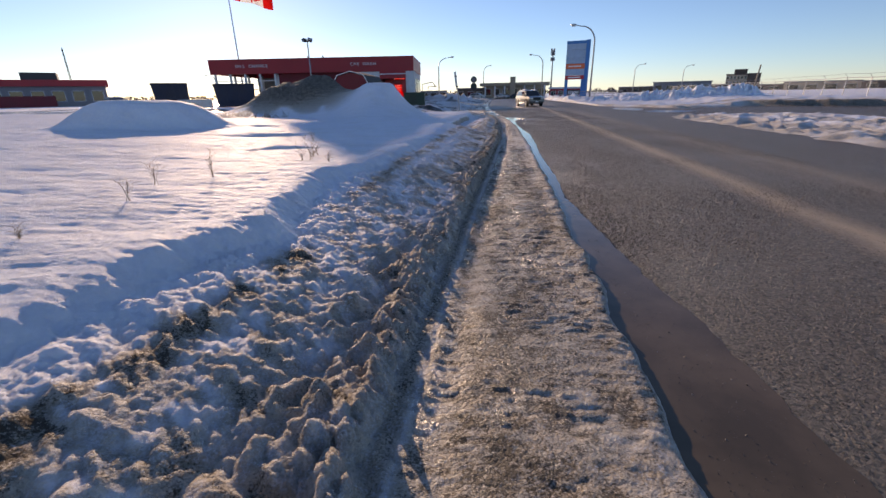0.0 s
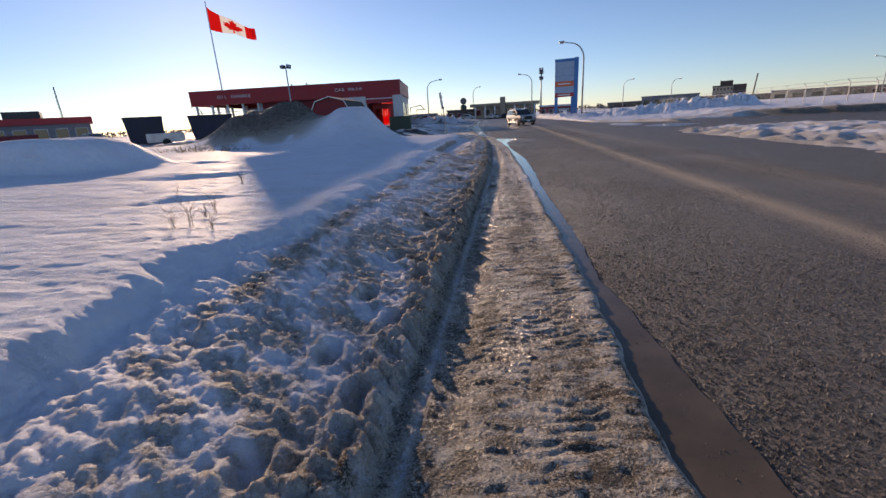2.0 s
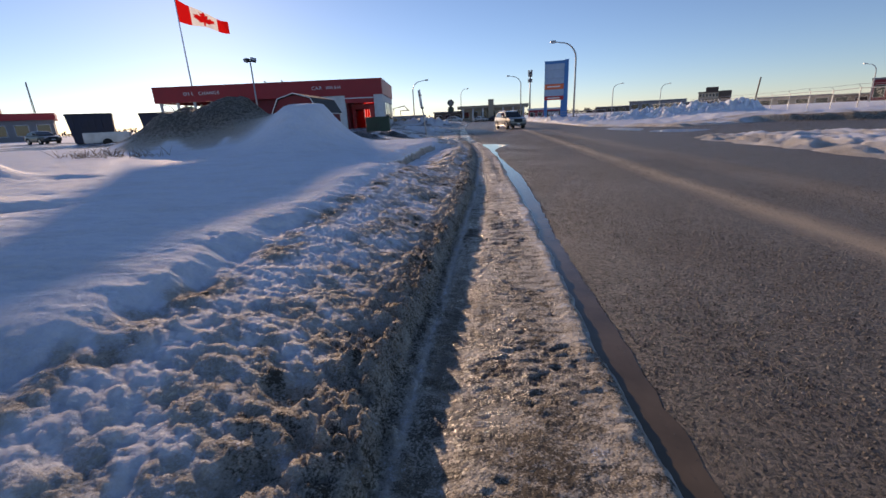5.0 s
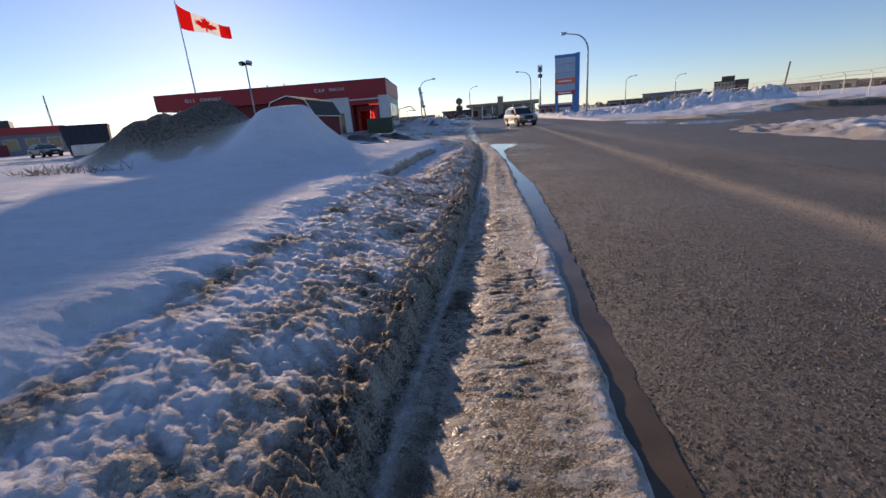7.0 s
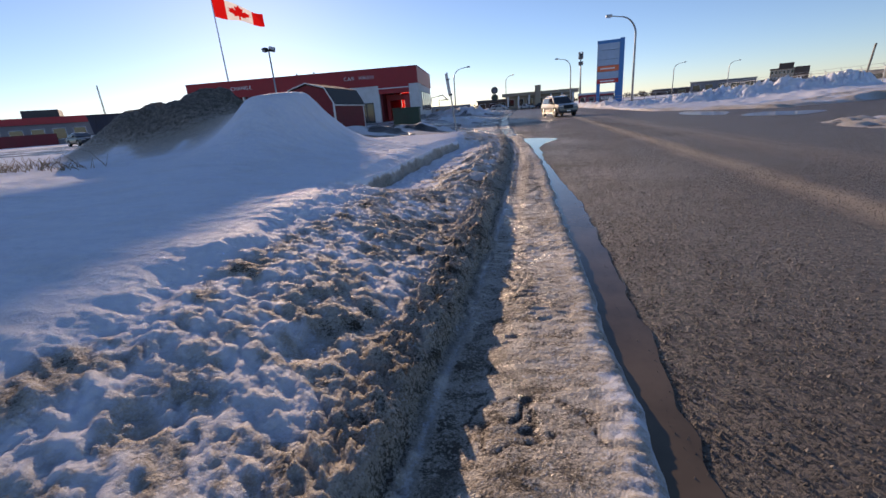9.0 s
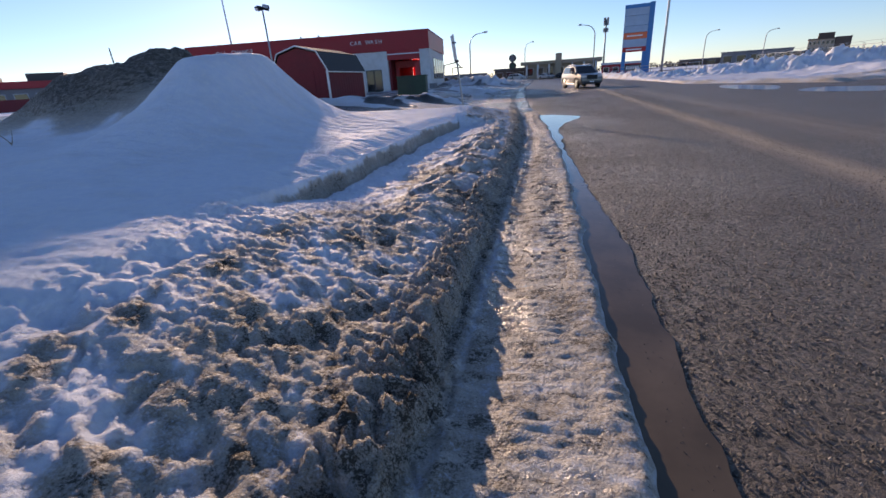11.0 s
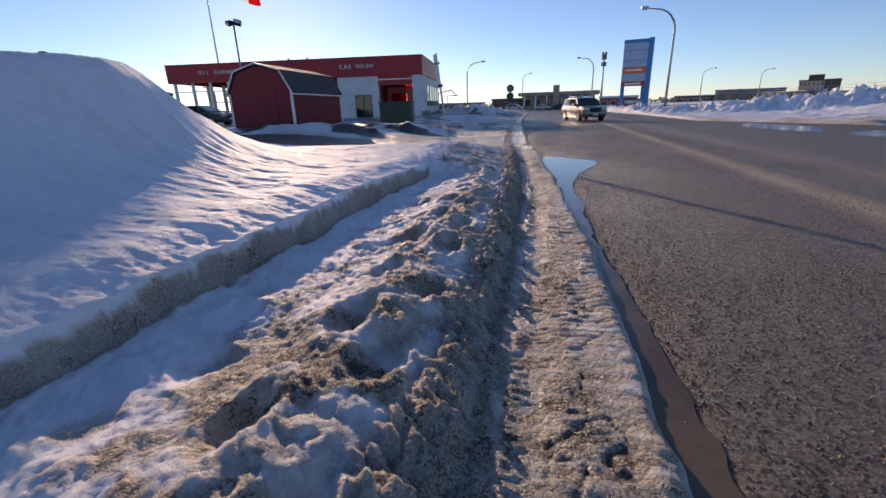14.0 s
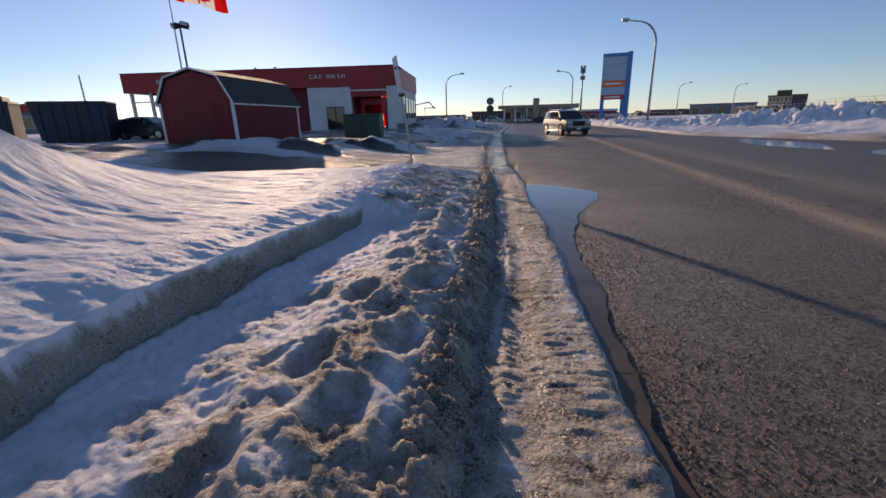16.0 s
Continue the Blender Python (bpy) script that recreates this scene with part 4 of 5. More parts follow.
def pylon_sign():
    t = thing("pylon_sign", pose(16.0, 115.0, 0.0, 0, 0, -10), "tall blue pylon sign with stacked faded panels", "sign")
    H, W = 12.8, 2.25
    for x in (-W, W - 0.7):
        part("leg", box(x, 0, -0.4, x + 0.7, 1.1, H, 0.04), BLUE, t)
    part("side_fin", box(W - 0.05, -0.12, -0.4, W + 0.85, 1.25, H + 0.25, 0.05), BLUE, t, "broad blue end fin")
    part("cap", box(-W - 0.05, -0.05, H - 0.55, W, 1.15, H + 0.1, 0.04), BLUE, t)
    rows = [(4.4, 5.25, SIGN_RED), (5.3, 6.7, SLATE), (6.75, 7.9, ORANGE), (7.95, 9.1, SLATE), (9.15, 10.9, SLATE), (10.95, 12.25, SLATE)]
    for z0, z1, mt in rows:
        p = part("panel", box(-W + 0.08, -0.06, z0, W - 0.1, 1.05, z1, 0.03), mt, t)
        zc = (z0 + z1) / 2
        part("lettering_bar", box(-W + 0.7, -0.10, zc - 0.13, W - 0.9, -0.06, zc + 0.13, 0.01), TRIM_WHITE if mt is not SLATE else SLATE, p)
    part("lower_panel", box(-W + 0.75, 0.2, 0.9, W - 0.75, 0.9, 2.0, 0.03), DARK_STEEL, t, "dark lower panel")
    for k in range(6):
        x = -1.2 + k * 0.42
        part("lettering_bar", box(x, 0.14, 1.15, x + 0.28, 0.2, 1.75, 0.01), TRIM_WHITE, t)


pylon_sign()


def cell_mast():
    t = thing("cell_mast", pose(13.6, 148.0, 0.0), "slim grey mast with antenna clusters", "mast")
    part("pole", tube([(0, 0, 0), (0, 0, 13.6)], [0.28, 0.16], 10), STEEL, t, smooth=True)
    for z in (11.2, 12.8, 13.7):
        ring = part("antenna_ring", tube([(-0.55, 0, z), (0, 0.55, z), (0.55, 0, z), (0, -0.55, z), (-0.55, 0, z)], 0.05, 6), STEEL, t)
        for k in range(6):
            a = k * math.pi / 3
            part("antenna", box(0.55 * math.cos(a) - 0.1, 0.55 * math.sin(a) - 0.1, z - 0.5, 0.55 * math.cos(a) + 0.1, 0.55 * math.sin(a) + 0.1, z + 0.5, 0.02), GREY_WALL, ring)


cell_mast()


def leaning_post():
    t = thing("sign_post", pose(-3.29, 31.86, 0.0), "leaning steel sign post with a narrow plate", "sign post")
    a, b = Vector((0, 0, 0)), Vector((-0.33, -0.10, 2.95))
    at = lambda k: a + (b - a) * k
    part("post", tube([at(0), at(0.5), at(1.0)], 0.035, 8), STEEL, t)
    m = Matrix.Translation(at(0.82)) @ (b - a).to_track_quat("Z", "Y").to_matrix().to_4x4() @ pose(0, 0, 0, 0, 0, 30)
    plate = part("plate", box(-0.11, -0.05, -0.42, 0.11, -0.035, 0.50, 0.004, None, m), TRIM_WHITE, t, "pale sign plate seen edge-on")
    part("clamp", box(-0.06, -0.06, -0.5, 0.06, 0.06, -0.40, 0.01, None, m), DARK_STEEL, plate)
    part("clamp", box(-0.06, -0.06, 0.2, 0.06, 0.06, 0.26, 0.01, None, m), DARK_STEEL, plate)


leaning_post()


def round_sign():
    t = thing("round_sign_pole", pose(-9.2, 126.0, 0.0), "pole with two round dark signs one above another", "sign")
    part("pole", tube([(0, 0, 0), (0, 0, 6.0)], 0.09, 8), DARK_STEEL, t)
    for z in (3.5, 5.2):
        d = part("disc", tube([(0, -0.22, z), (0, -0.10, z)], 0.85, 28), DARK_STEEL, t)
        part("face", tube([(0, -0.25, z), (0, -0.22, z)], 0.55, 24), GREEN if z < 4 else GREY_WALL, d)
    part("arm", box(-0.9, -0.1, 2.2, 0.9, 0.0, 2.4, 0.02), DARK_STEEL, t)


round_sign()


# ---- vehicles ----
def loft(sections, bm=None):
    """A closed skin through rings of points."""
    bm = bm or bmesh.new()
    rings = [[bm.verts.new(p) for p in s] for s in sections]
    n = len(rings[0])
    for r0, r1 in zip(rings, rings[1:]):
        for k in range(n):
            bm.faces.new((r0[k], r0[(k + 1) % n], r1[(k + 1) % n], r1[k]))
    bm.faces.new(rings[0][::-1])
    bm.faces.new(rings[-1])
    return bm


def vehicle(name, m, paint, label, length=5.1, width=1.93, belt=1.05, roof=1.80, style="suv"):
    """A car along -y (front) with body, greenhouse, wheels, lights and trim."""
    t = thing(name, m, label, "car")
    h = width / 2
    q = length / 2
    # lower body: rings along the car
    if style == "suv":
        prof = [(-q, 0.50, 0.78), (-q + 0.10, 0.36, 1.00), (-q + 0.45, 0.30, 1.10), (-q + 1.35, 0.28, 1.17), (0, 0.28, belt + 0.13), (q - 0.6, 0.30, belt + 0.16), (q - 0.12, 0.36, belt + 0.14), (q, 0.48, belt + 0.02)]
        top = [(-q + 1.15, 0), (-q + 1.95, 0.90), (-q + 2.4, 1.0), (q - 1.2, 1.0), (q - 0.45, 0.86), (q - 0.12, 0)]
    else:
        prof = [(-q, 0.45, 0.66), (-q + 0.12, 0.30, 0.80), (-q + 0.5, 0.24, 0.88), (-q + 1.3, 0.22, 0.95), (0, 0.22, belt), (q - 0.7, 0.24, belt + 0.03), (q - 0.15, 0.30, belt), (q, 0.42, belt - 0.12)]
        top = [(-q + 1.15, 0), (-q + 2.0, 0.93), (-q + 2.5, 1.0), (q - 1.7, 1.0), (q - 1.2, 0.85), (q - 0.5, 0)]
    rings = []
    for i, (y, z0, z1) in enumerate(prof):
        k = 0.86 if i in (0, len(prof) - 1) else (0.95 if i in (1, len(prof) - 2) else 1.0)
        w, mid = h * k, (z0 + z1) / 2
        half = [(w * 0.86, z0), (w * 0.98, z0 + 0.10), (w, mid), (w * 0.985, mid + 0.14), (w * 0.93, z1 - 0.03), (w * 0.84, z1)]
        rings.append([(a, y, b) for a, b in half] + [(-a, y, b) for a, b in reversed(half)])
    body = part("body", loft(rings), paint, t, "", True)
    body.data.set_sharp_from_angle(angle=radians(32))
    # cabin
    rings = []
    for y, k in top:
        base = belt + 0.06
        z = base + (roof - base) * k
        wt = h * (0.90 - 0.16 * k)
        rings.append([(h * 0.90, y, base - 0.03), (wt + 0.03, y, max(z - 0.07, base - 0.02)), (wt - 0.12, y, z), (-wt + 0.12, y, z), (-wt - 0.03, y, max(z - 0.07, base - 0.02)), (-h * 0.90, y, base - 0.03)])
    cabin = part("cabin", loft(rings), paint, t, "", True)
    cabin.data.set_sharp_from_angle(angle=radians(25))
    # glass laid 4 mm outside the cabin
    base = belt + 0.10
    for s in (-1, 1):
        ws = lambda z: s * (h * 0.90 - (h * 0.16 - 0.03) * (z - belt - 0.06) / (roof - belt - 0.06) + 0.012)
        z1 = roof - 0.13
        y0, y3 = top[0][0] + 0.35, top[-1][0] - 0.25
        cuts = [y0 + (y3 - y0) * c for c in (0.0, 0.36, 0.68, 1.0)]
        for k in range(3):
            a, b = cuts[k] + 0.05, cuts[k + 1] - 0.05
            fa = 0.62 if k == 0 else 0.0
            fb = 0.30 if k == 2 else 0.0
            outline = [(a, base), (b, base), (b - fb, z1), (a + fa, z1)]
            bm = bmesh.new()
            v = [bm.verts.new((ws(zz), yy, zz)) for yy, zz in outline]
            v2 = [bm.verts.new((ws(zz) - s * 0.02, yy, zz)) for yy, zz in outline]
            bm.faces.new(v), bm.faces.new(v2[::-1])
            for i in range(4):
                bm.faces.new((v[i], v[(i + 1) % 4], v2[(i + 1) % 4], v2[i]))
            part("side_window", bm, GLASS, t)
        part("mirror", box(s * (h * 0.92), top[0][0] + 0.50, belt + 0.08, s * (h * 0.92 + 0.22), top[0][0] + 0.66, belt + 0.27, 0.04), paint, t)
        part("sill_trim", box(s * (h - 0.02), -q + 1.3, 0.29, s * (h + 0.015), q - 1.35, 0.40, 0.01), CHROME if style == "suv" else DARK_STEEL, t)
        part("headlight", box(s * 0.46, -q - 0.0, 0.82 if style == "suv" else 0.62, s * (h * 0.90), -q + 0.22, 0.98 if style == "suv" else 0.76, 0.03), LAMP_GLASS, t)
        part("tail_light", box(s * 0.55, q - 0.16, belt - 0.16, s * (h * 0.88), q + 0.01, belt - 0.02, 0.02), SIGN_RED, t)
        for y in (-q + 0.95, q - 1.08):
            R = 0.39 if style == "suv" else 0.33
            wheel = part("wheel", tube([(s * (h - 0.20), y, R), (s * (h - 0.03), y, R), (s * (h + 0.015), y, R)], [R, R, R * 0.93], 28), BLACK, t)
            part("rim", tube([(s * (h + 0.012), y, R), (s * (h + 0.022), y, R)], [R * 0.66, R * 0.60], 24), CHROME, wheel)
            for k in range(5):
                a = k * math.tau / 5
                part("spoke", box(-0.03, -0.02, 0.0, 0.03, 0.01, R * 0.6, 0.005, None, pose(s * (h + 0.028), y, R) @ pose(0, 0, 0, math.degrees(a), 0, 0) @ pose(0, 0, 0, 0, 0, 90)), STEEL, wheel)
            arch = [( (R + 0.07) * math.cos(a), R + (R + 0.07) * math.sin(a)) for a in [math.pi * k / 12 for k in range(13)]]
            part("wheel_arch", tube([(s * (h + 0.004), y + a, b) for a, b in arch], 0.03, 6), BLACK, t)
    for end, (ya, yb) in enumerate(((top[0][0] - 0.0, top[1][0]), (top[-1][0], top[-2][0]))):
        z0, z1 = belt + 0.11, belt + 0.06 + (roof - belt - 0.06) * (top[1][1] if end == 0 else top[-2][1]) - 0.06
        yo = -0.02 if end == 0 else 0.02
        f0 = (z0 - belt - 0.06) / ((roof - belt - 0.06) * (top[1][1] if end == 0 else top[-2][1]))
        f1 = (z1 - belt - 0.06) / ((roof - belt - 0.06) * (top[1][1] if end == 0 else top[-2][1]))
        pa, pb = ya + (yb - ya) * f0 + yo, ya + (yb - ya) * f1 + yo
        bm = bmesh.new()
        rows = [[(-h * 0.80, pa, z0 + 0.012), (h * 0.80, pa, z0 + 0.012), (h * 0.66, pb, z1 + 0.012), (-h * 0.66, pb, z1 + 0.012)]]
        v = [bm.verts.new(p) for p in rows[0]]
        v2 = [bm.verts.new((p[0], p[1] - yo, p[2] - 0.02)) for p in rows[0]]
        bm.faces.new(v), bm.faces.new(v2[::-1])
        for i in range(4):
            bm.faces.new((v[i], v[(i + 1) % 4], v2[(i + 1) % 4], v2[i]))
        part("windscreen" if end == 0 else "rear_window", bm, GLASS, t)
    part("grille", box(-0.42, -q - 0.015, 0.66 if style == "suv" else 0.5, 0.42, -q + 0.08, 0.98 if style == "suv" else 0.68, 0.03), BLACK, t)
    part("bumper", box(-h * 0.84, -q - 0.03, 0.36, h * 0.84, -q + 0.25, 0.56, 0.06), DARK_STEEL, t)
    part("bumper", box(-h * 0.84, q - 0.2, 0.36, h * 0.84, q + 0.03, 0.56, 0.06), DARK_STEEL, t)
    part("number_plate", box(-0.17, -q - 0.04, 0.44, 0.17, -q - 0.03, 0.54, 0), TRIM_WHITE, t)
    if style == "suv":
        for s in (-1, 1):
            part("roof_rail", tube([(s * h * 0.66, -q + 2.2, roof), (s * h * 0.66, -q + 2.35, roof + 0.05), (s * h * 0.66, q - 1.1, roof + 0.05), (s * h * 0.66, q - 0.95, roof - 0.01)], 0.018, 6), CHROME, t)
    return t


vehicle("suv", pose(2.6, 54.8, 0.0, 0, 0, 17), SILVER, "silver grey sport utility car with road grime", style="suv")
vehicle("parked_car", pose(-1.5, 136.0, 0.0, 0, 0, 60), PALE_PAINT, "pale parked sedan by the shops", 4.5, 1.8, 0.92, 1.45, "sedan")
vehicle("parked_car", pose(3.0, 138.0, 0.0, 0, 0, 70), DARK_PAINT, "dark parked sedan by the shops", 4.5, 1.8, 0.92, 1.45, "sedan")
vehicle("parked_car", pose(-8.6, 134.0, 0.0, 0, 0, 75), PALE_PAINT, "white parked sport utility car by the shops", 4.9, 1.9, 1.05, 1.75, "suv")
vehicle("parked_car", pose(-31.5, 50.5, 0.50, 0, 0, 95), DARK_PAINT, "dark sedan parked on the yard", 4.6, 1.8, 0.92, 1.45, "sedan")
vehicle("parked_car", pose(-50.0, 52.0, 0.5, 0, 0, 70), DARK_PAINT, "dark sedan parked near the red roofed building", 4.6, 1.8, 0.92, 1.45, "sedan")
vehicle("parked_car", pose(-24.6, 45.0, 0.50, 0, 0, 92), DARK_PAINT, "dark sedan parked behind the shed", 4.6, 1.8, 0.92, 1.45, "sedan")


# ---- yard things ----
def steel_bin(m, label, l=3.9, w=2.2, hgt=1.95):
    t = thing("steel_bin", m, label, "waste bin", "steel bins on the yard")
    prof = [(-l / 2 + 0.25, 0.15), (l / 2 - 0.1, 0.15), (l / 2, hgt), (-l / 2, hgt)]
    part("body", prism(prof, w, "y", -w / 2), NAVY, t)
    for k in range(6):
        x = -l / 2 + 0.45 + k * (l - 0.8) / 5
        part("rib", box(x - 0.05, -w / 2 - 0.07, 0.2, x + 0.05, -w / 2, hgt - 0.1, 0.01), NAVY, t)
    part("rim", box(-l / 2 - 0.05, -w / 2 - 0.08, hgt, l / 2 + 0.05, w / 2 + 0.08, hgt + 0.1, 0.02), NAVY, t)
    part("lid", box(-l / 2, -w / 2, hgt + 0.1, l / 2, w / 2, hgt + 0.16, 0.02), BLACK, t)
    for s in (-1, 1):
        part("skid", box(-l / 2 + 0.3, s * w * 0.35 - 0.07, 0, l / 2 - 0.2, s * w * 0.35 + 0.07, 0.15), DARK_STEEL, t)
    return t


steel_bin(pose(-34.4, 42.5, 0.5, 0, 0, 40), "dark navy steel waste bin on the snowy yard", 3.2, 2.2, 2.4)
steel_bin(pose(-27.3, 42.6, 0.5, 0, 0, 33), "dark blue steel waste bin on the snowy yard", 3.7, 2.2, 2.2)


def cabinet():
    t = thing("utility_cabinet", pose(-8.75, 42.5, 0.38, 0, 0, 8), "dull green utility cabinet on a pad", "utility box")
    part("body", box(-0.95, -0.5, 0.08, 0.95, 0.5, 1.25, 0.03), GREEN, t)
    part("lid", box(-1.0, -0.55, 1.25, 1.0, 0.55, 1.33, 0.02), GREEN, t)
    part("pad", box(-1.1, -0.7, -0.2, 1.1, 0.7, 0.08, 0.02), GREY_WALL, t)
    for k in range(2):
        d = part("door", box(-0.9 + 0.92 * k, -0.52, 0.14, -0.02 + 0.92 * k, -0.50, 1.2, 0.005), GREEN, t)
        part("handle", box(-0.12 + 0.2 * k, -0.56, 0.6, -0.07 + 0.2 * k, -0.52, 0.75, 0.005), DARK_STEEL, d)


cabinet()


def trailer():
    t = thing("box_trailer", pose(-26.2, 35.0, 0.5, 0, 0, 35), "low pale covered trailer in the snow", "trailer")
    part("body", box(-1.3, -0.75, 0.25, 1.3, 0.75, 0.95, 0.08), PALE_PAINT, t)
    part("drawbar", tube([(1.3, 0, 0.35), (2.2, 0, 0.3)], 0.05, 6), DARK_STEEL, t)
    for s in (-1, 1):
        part("wheel", tube([(0, s * 0.62, 0.26), (0, s * 0.80, 0.26)], 0.28, 18), BLACK, t)


trailer()


# ---- buildings in the distance ----
def plain_building(name, m, w, d, h, wall, roof_mat, label, windows=0, storeys=1, overhang=0.5, band=0.8):
    t = thing(name, m, label, "building")
    part("wall", box(-w / 2, 0, 0, w / 2, d, h - band, 0.02), wall, t)
    part("roof", box(-w / 2 - overhang, -overhang, h - band, w / 2 + overhang, d + overhang, h, 0.03), roof_mat, t)
    for s in range(storeys):
        z0 = (h - band) * (s + 0.25) / storeys
        z1 = (h - band) * (s + 0.78) / storeys
        for k in range(windows):
            x = -w / 2 + (k + 0.5) * w / windows
            ww = w / windows * 0.32
            f = part("window", box(x - ww, -0.05, z0, x + ww, 0.02, z1, 0.01), TRIM_WHITE, t)
            part("pane", box(x - ww + 0.07, -0.07, z0 + 0.07, x + ww - 0.07, -0.05, z1 - 0.07, 0), GLASS, f)
    return t


lodge = plain_building("roadside_building", pose(-99.6, 80.0, 0.5, 0, 0, 45), 30, 12, 5.4, GREY_WALL, RED, "long white roadside building with a red roof band", 9, 1, 0.6, 1.3)
part("upper_storey", box(1, 4, 5.4, 7, 10, 7.0, 0.05), DARK_STEEL, lodge)
part("upper_storey", box(-14, 3, 5.4, -4, 10, 6.6, 0.05), GREY_WALL, lodge)
part("lower_wall", box(-15, -0.4, 0, 6, 0.0, 2.2, 0.02), BARN, lodge)
plaza = plain_building("strip_mall", pose(2.2, 148.0, 0.0, 0, 0, -4), 19.5, 14, 4.7, TAN, TAN, "low tan strip mall with a small square tower", 7, 1, 1.2, 0.9)
part("tower", box(-1.3, -1.6, 0, 0.3, 0.2, 6.4, 0.05), TAN, plaza, "square tan tower")
for k in range(7):
    part("column", box(-9.4 + 3.1 * k, -1.15, 0, -9.0 + 3.1 * k, -0.75, 3.8, 0.02), TRIM_WHITE, plaza)
plain_building("low_annexe", pose(-12.0, 150.0, 0.0, 0, 0, 0), 9, 9, 3.4, BROWN, GREY_WALL, "low brown annexe beside the strip mall", 3, 1, 0.3, 0.4)
plain_building("shop", pose(17.0, 140.0, 0.0, 0, 0, -8), 9, 8, 3.0, RED, WHITE, "low red and white shop by the road", 4, 1, 0.3, 0.5)
hotel = plain_building("hotel_block", pose(166.0, 364.0, 0.0, 0, 0, -24), 13, 14, 12.0, TAN, BROWN, "tan four-storey block on the skyline", 6, 3, 0.3, 0.8)
part("roof_room", box(-2, 3, 12.0, 6, 9, 15.2, 0.05), BROWN, hotel)
part("wing", box(6.8, 1, 0, 14.5, 12, 12.2, 0.1), BROWN, hotel, "darker brown wing")
for i, (az, dist, w, h, mt) in enumerate([(-16.5, 330, 40, 4.5, BROWN), (-19.5, 300, 30, 6.5, GREY_WALL), (-21.5, 340, 40, 5.0, BROWN), (-28.5, 300, 40, 4.0, BROWN), (-31.5, 260, 26, 4.5, TAN), (-34.5, 290, 40, 4.5, BROWN), (-38.5, 240, 14, 9.0, BARN), (12, 320, 50, 4.5, GREY_WALL)]):
    a = radians(-az)
    plain_building("warehouse", pose(dist * math.sin(a), dist * math.cos(a), -0.2, 0, 0, az), w, 14, h, mt, GREY_WALL, "low plain warehouse on the skyline", max(3, int(w / 6)), 1, 0.3, 0.6)


# ---- fences ----
def chain_fence():
    t = thing("chain_link_fence", pose(0, 0, 0), "rusty chain-link fence with a top rail", "fence")
    line = [Vector((46, 22, 0.45)), Vector((31.5, 42, 0.45)), Vector((33.5, 75, 0.45)), Vector((37, 112, 0.45))]
    rng = random.Random(4)
    for a, b in zip(line, line[1:]):
        n = max(2, int((b - a).length / 3.2))
        tops = []
        for k in range(n + 1):
            p = a + (b - a) * (k / n)
            top = p + Vector((rng.uniform(-0.08, 0.08), rng.uniform(-0.08, 0.08), 1.85 + rng.uniform(-0.06, 0.06)))
            tops.append(top)
            part("post", tube([p - Vector((0, 0, 0.4)), top], 0.04, 6), STEEL, t)
            part("arm", tube([top, top + Vector((-0.2, 0.1, 0.28))], 0.02, 5), STEEL, t)
        part("top_rail", tube([v - Vector((0, 0, 0.05)) for v in tops], 0.03, 6), STEEL, t)
        part("wire", tube([v + Vector((-0.2, 0.1, 0.28)) for v in tops], 0.012, 4), STEEL, t)
        mesh = bmesh.new()
        d = (b - a)
        cells = int(d.length / 0.5)
        for k in range(cells):
            for s in (0, 1):
                p0 = a + d * (k / cells) + Vector((0, 0, 0.05 if s == 0 else 1.75))
                p1 = a + d * min((k + 8) / cells, 1) + Vector((0, 0, 1.75 if s == 0 else 0.05))
                side = Vector((-d.y, d.x, 0)).normalized() * 0.004
                up = Vector((0, 0, 0.003))
                v = [mesh.verts.new(q) for q in (p0 - up, p1 - up, p1 + up, p0 + up)]
                mesh.faces.new(v)
        tagged(part("mesh", mesh, STEEL, t, "woven wire mesh"), kind="stuff")
    part("stake", tube([(26.7, 54.5, 0.2), (27.0, 54.4, 3.9)], 0.07, 6), WOOD_PALE, t, "tall leaning stake")
    part("brace", tube([(38.5, 35.5, 0.4), (40.0, 33.0, 2.4)], 0.07, 6), TRIM_WHITE, t, "pale slanting brace")


chain_fence()


def rail_fence():
    t = thing("rail_fence", pose(0, 0, 0), "grey steel rail fence beside the road", "fence")
    a, b = Vector((9.8, 100, 0.1)), Vector((22.0, 92, 0.2))
    for k in range(9):
        p = a + (b - a) * (k / 8)
        part("post", tube([p - Vector((0, 0, 0.3)), p + Vector((0, 0, 1.5))], 0.05, 6), STEEL, t)
    for z in (0.5, 0.95, 1.42):
        part("rail", tube([a + Vector((0, 0, z)), b + Vector((0, 0, z))], 0.05, 6), STEEL, t)


rail_fence()


# ---- puddles ----
def puddle(name_label, left, right, z):
    """A thin sheet of water between two edge lines given as (y, x)."""
    y0, y1 = left[0][0], left[-1][0]
    n = max(12, int((y1 - y0) / 0.06))
    bm = bmesh.new()
    rows = []
    for i in range(n + 1):
        y = y0 + (y1 - y0) * i / n
        xa = float(np.interp(y, [p[0] for p in left], [p[1] for p in left]))
        xb = float(np.interp(y, [p[0] for p in right], [p[1] for p in right]))
        wob = 0.05 * noise.noise(Vector((y * 1.7, 3.1, 0))) + 0.03 * noise.noise(Vector((y * 6.0, 8.1, 0)))
        xb = max(xa + 0.004, xb + wob)
        rows.append([bm.verts.new((xa + (xb - xa) * k / 6, y, z)) for k in range(7)])
    for r0, r1 in zip(rows, rows[1:]):
        for k in range(6):
            bm.faces.new((r0[k], r0[k + 1], r1[k + 1], r1[k]))
    return tagged(part("puddle", bm, WATER, None), name_label, "puddle", kind="structure")


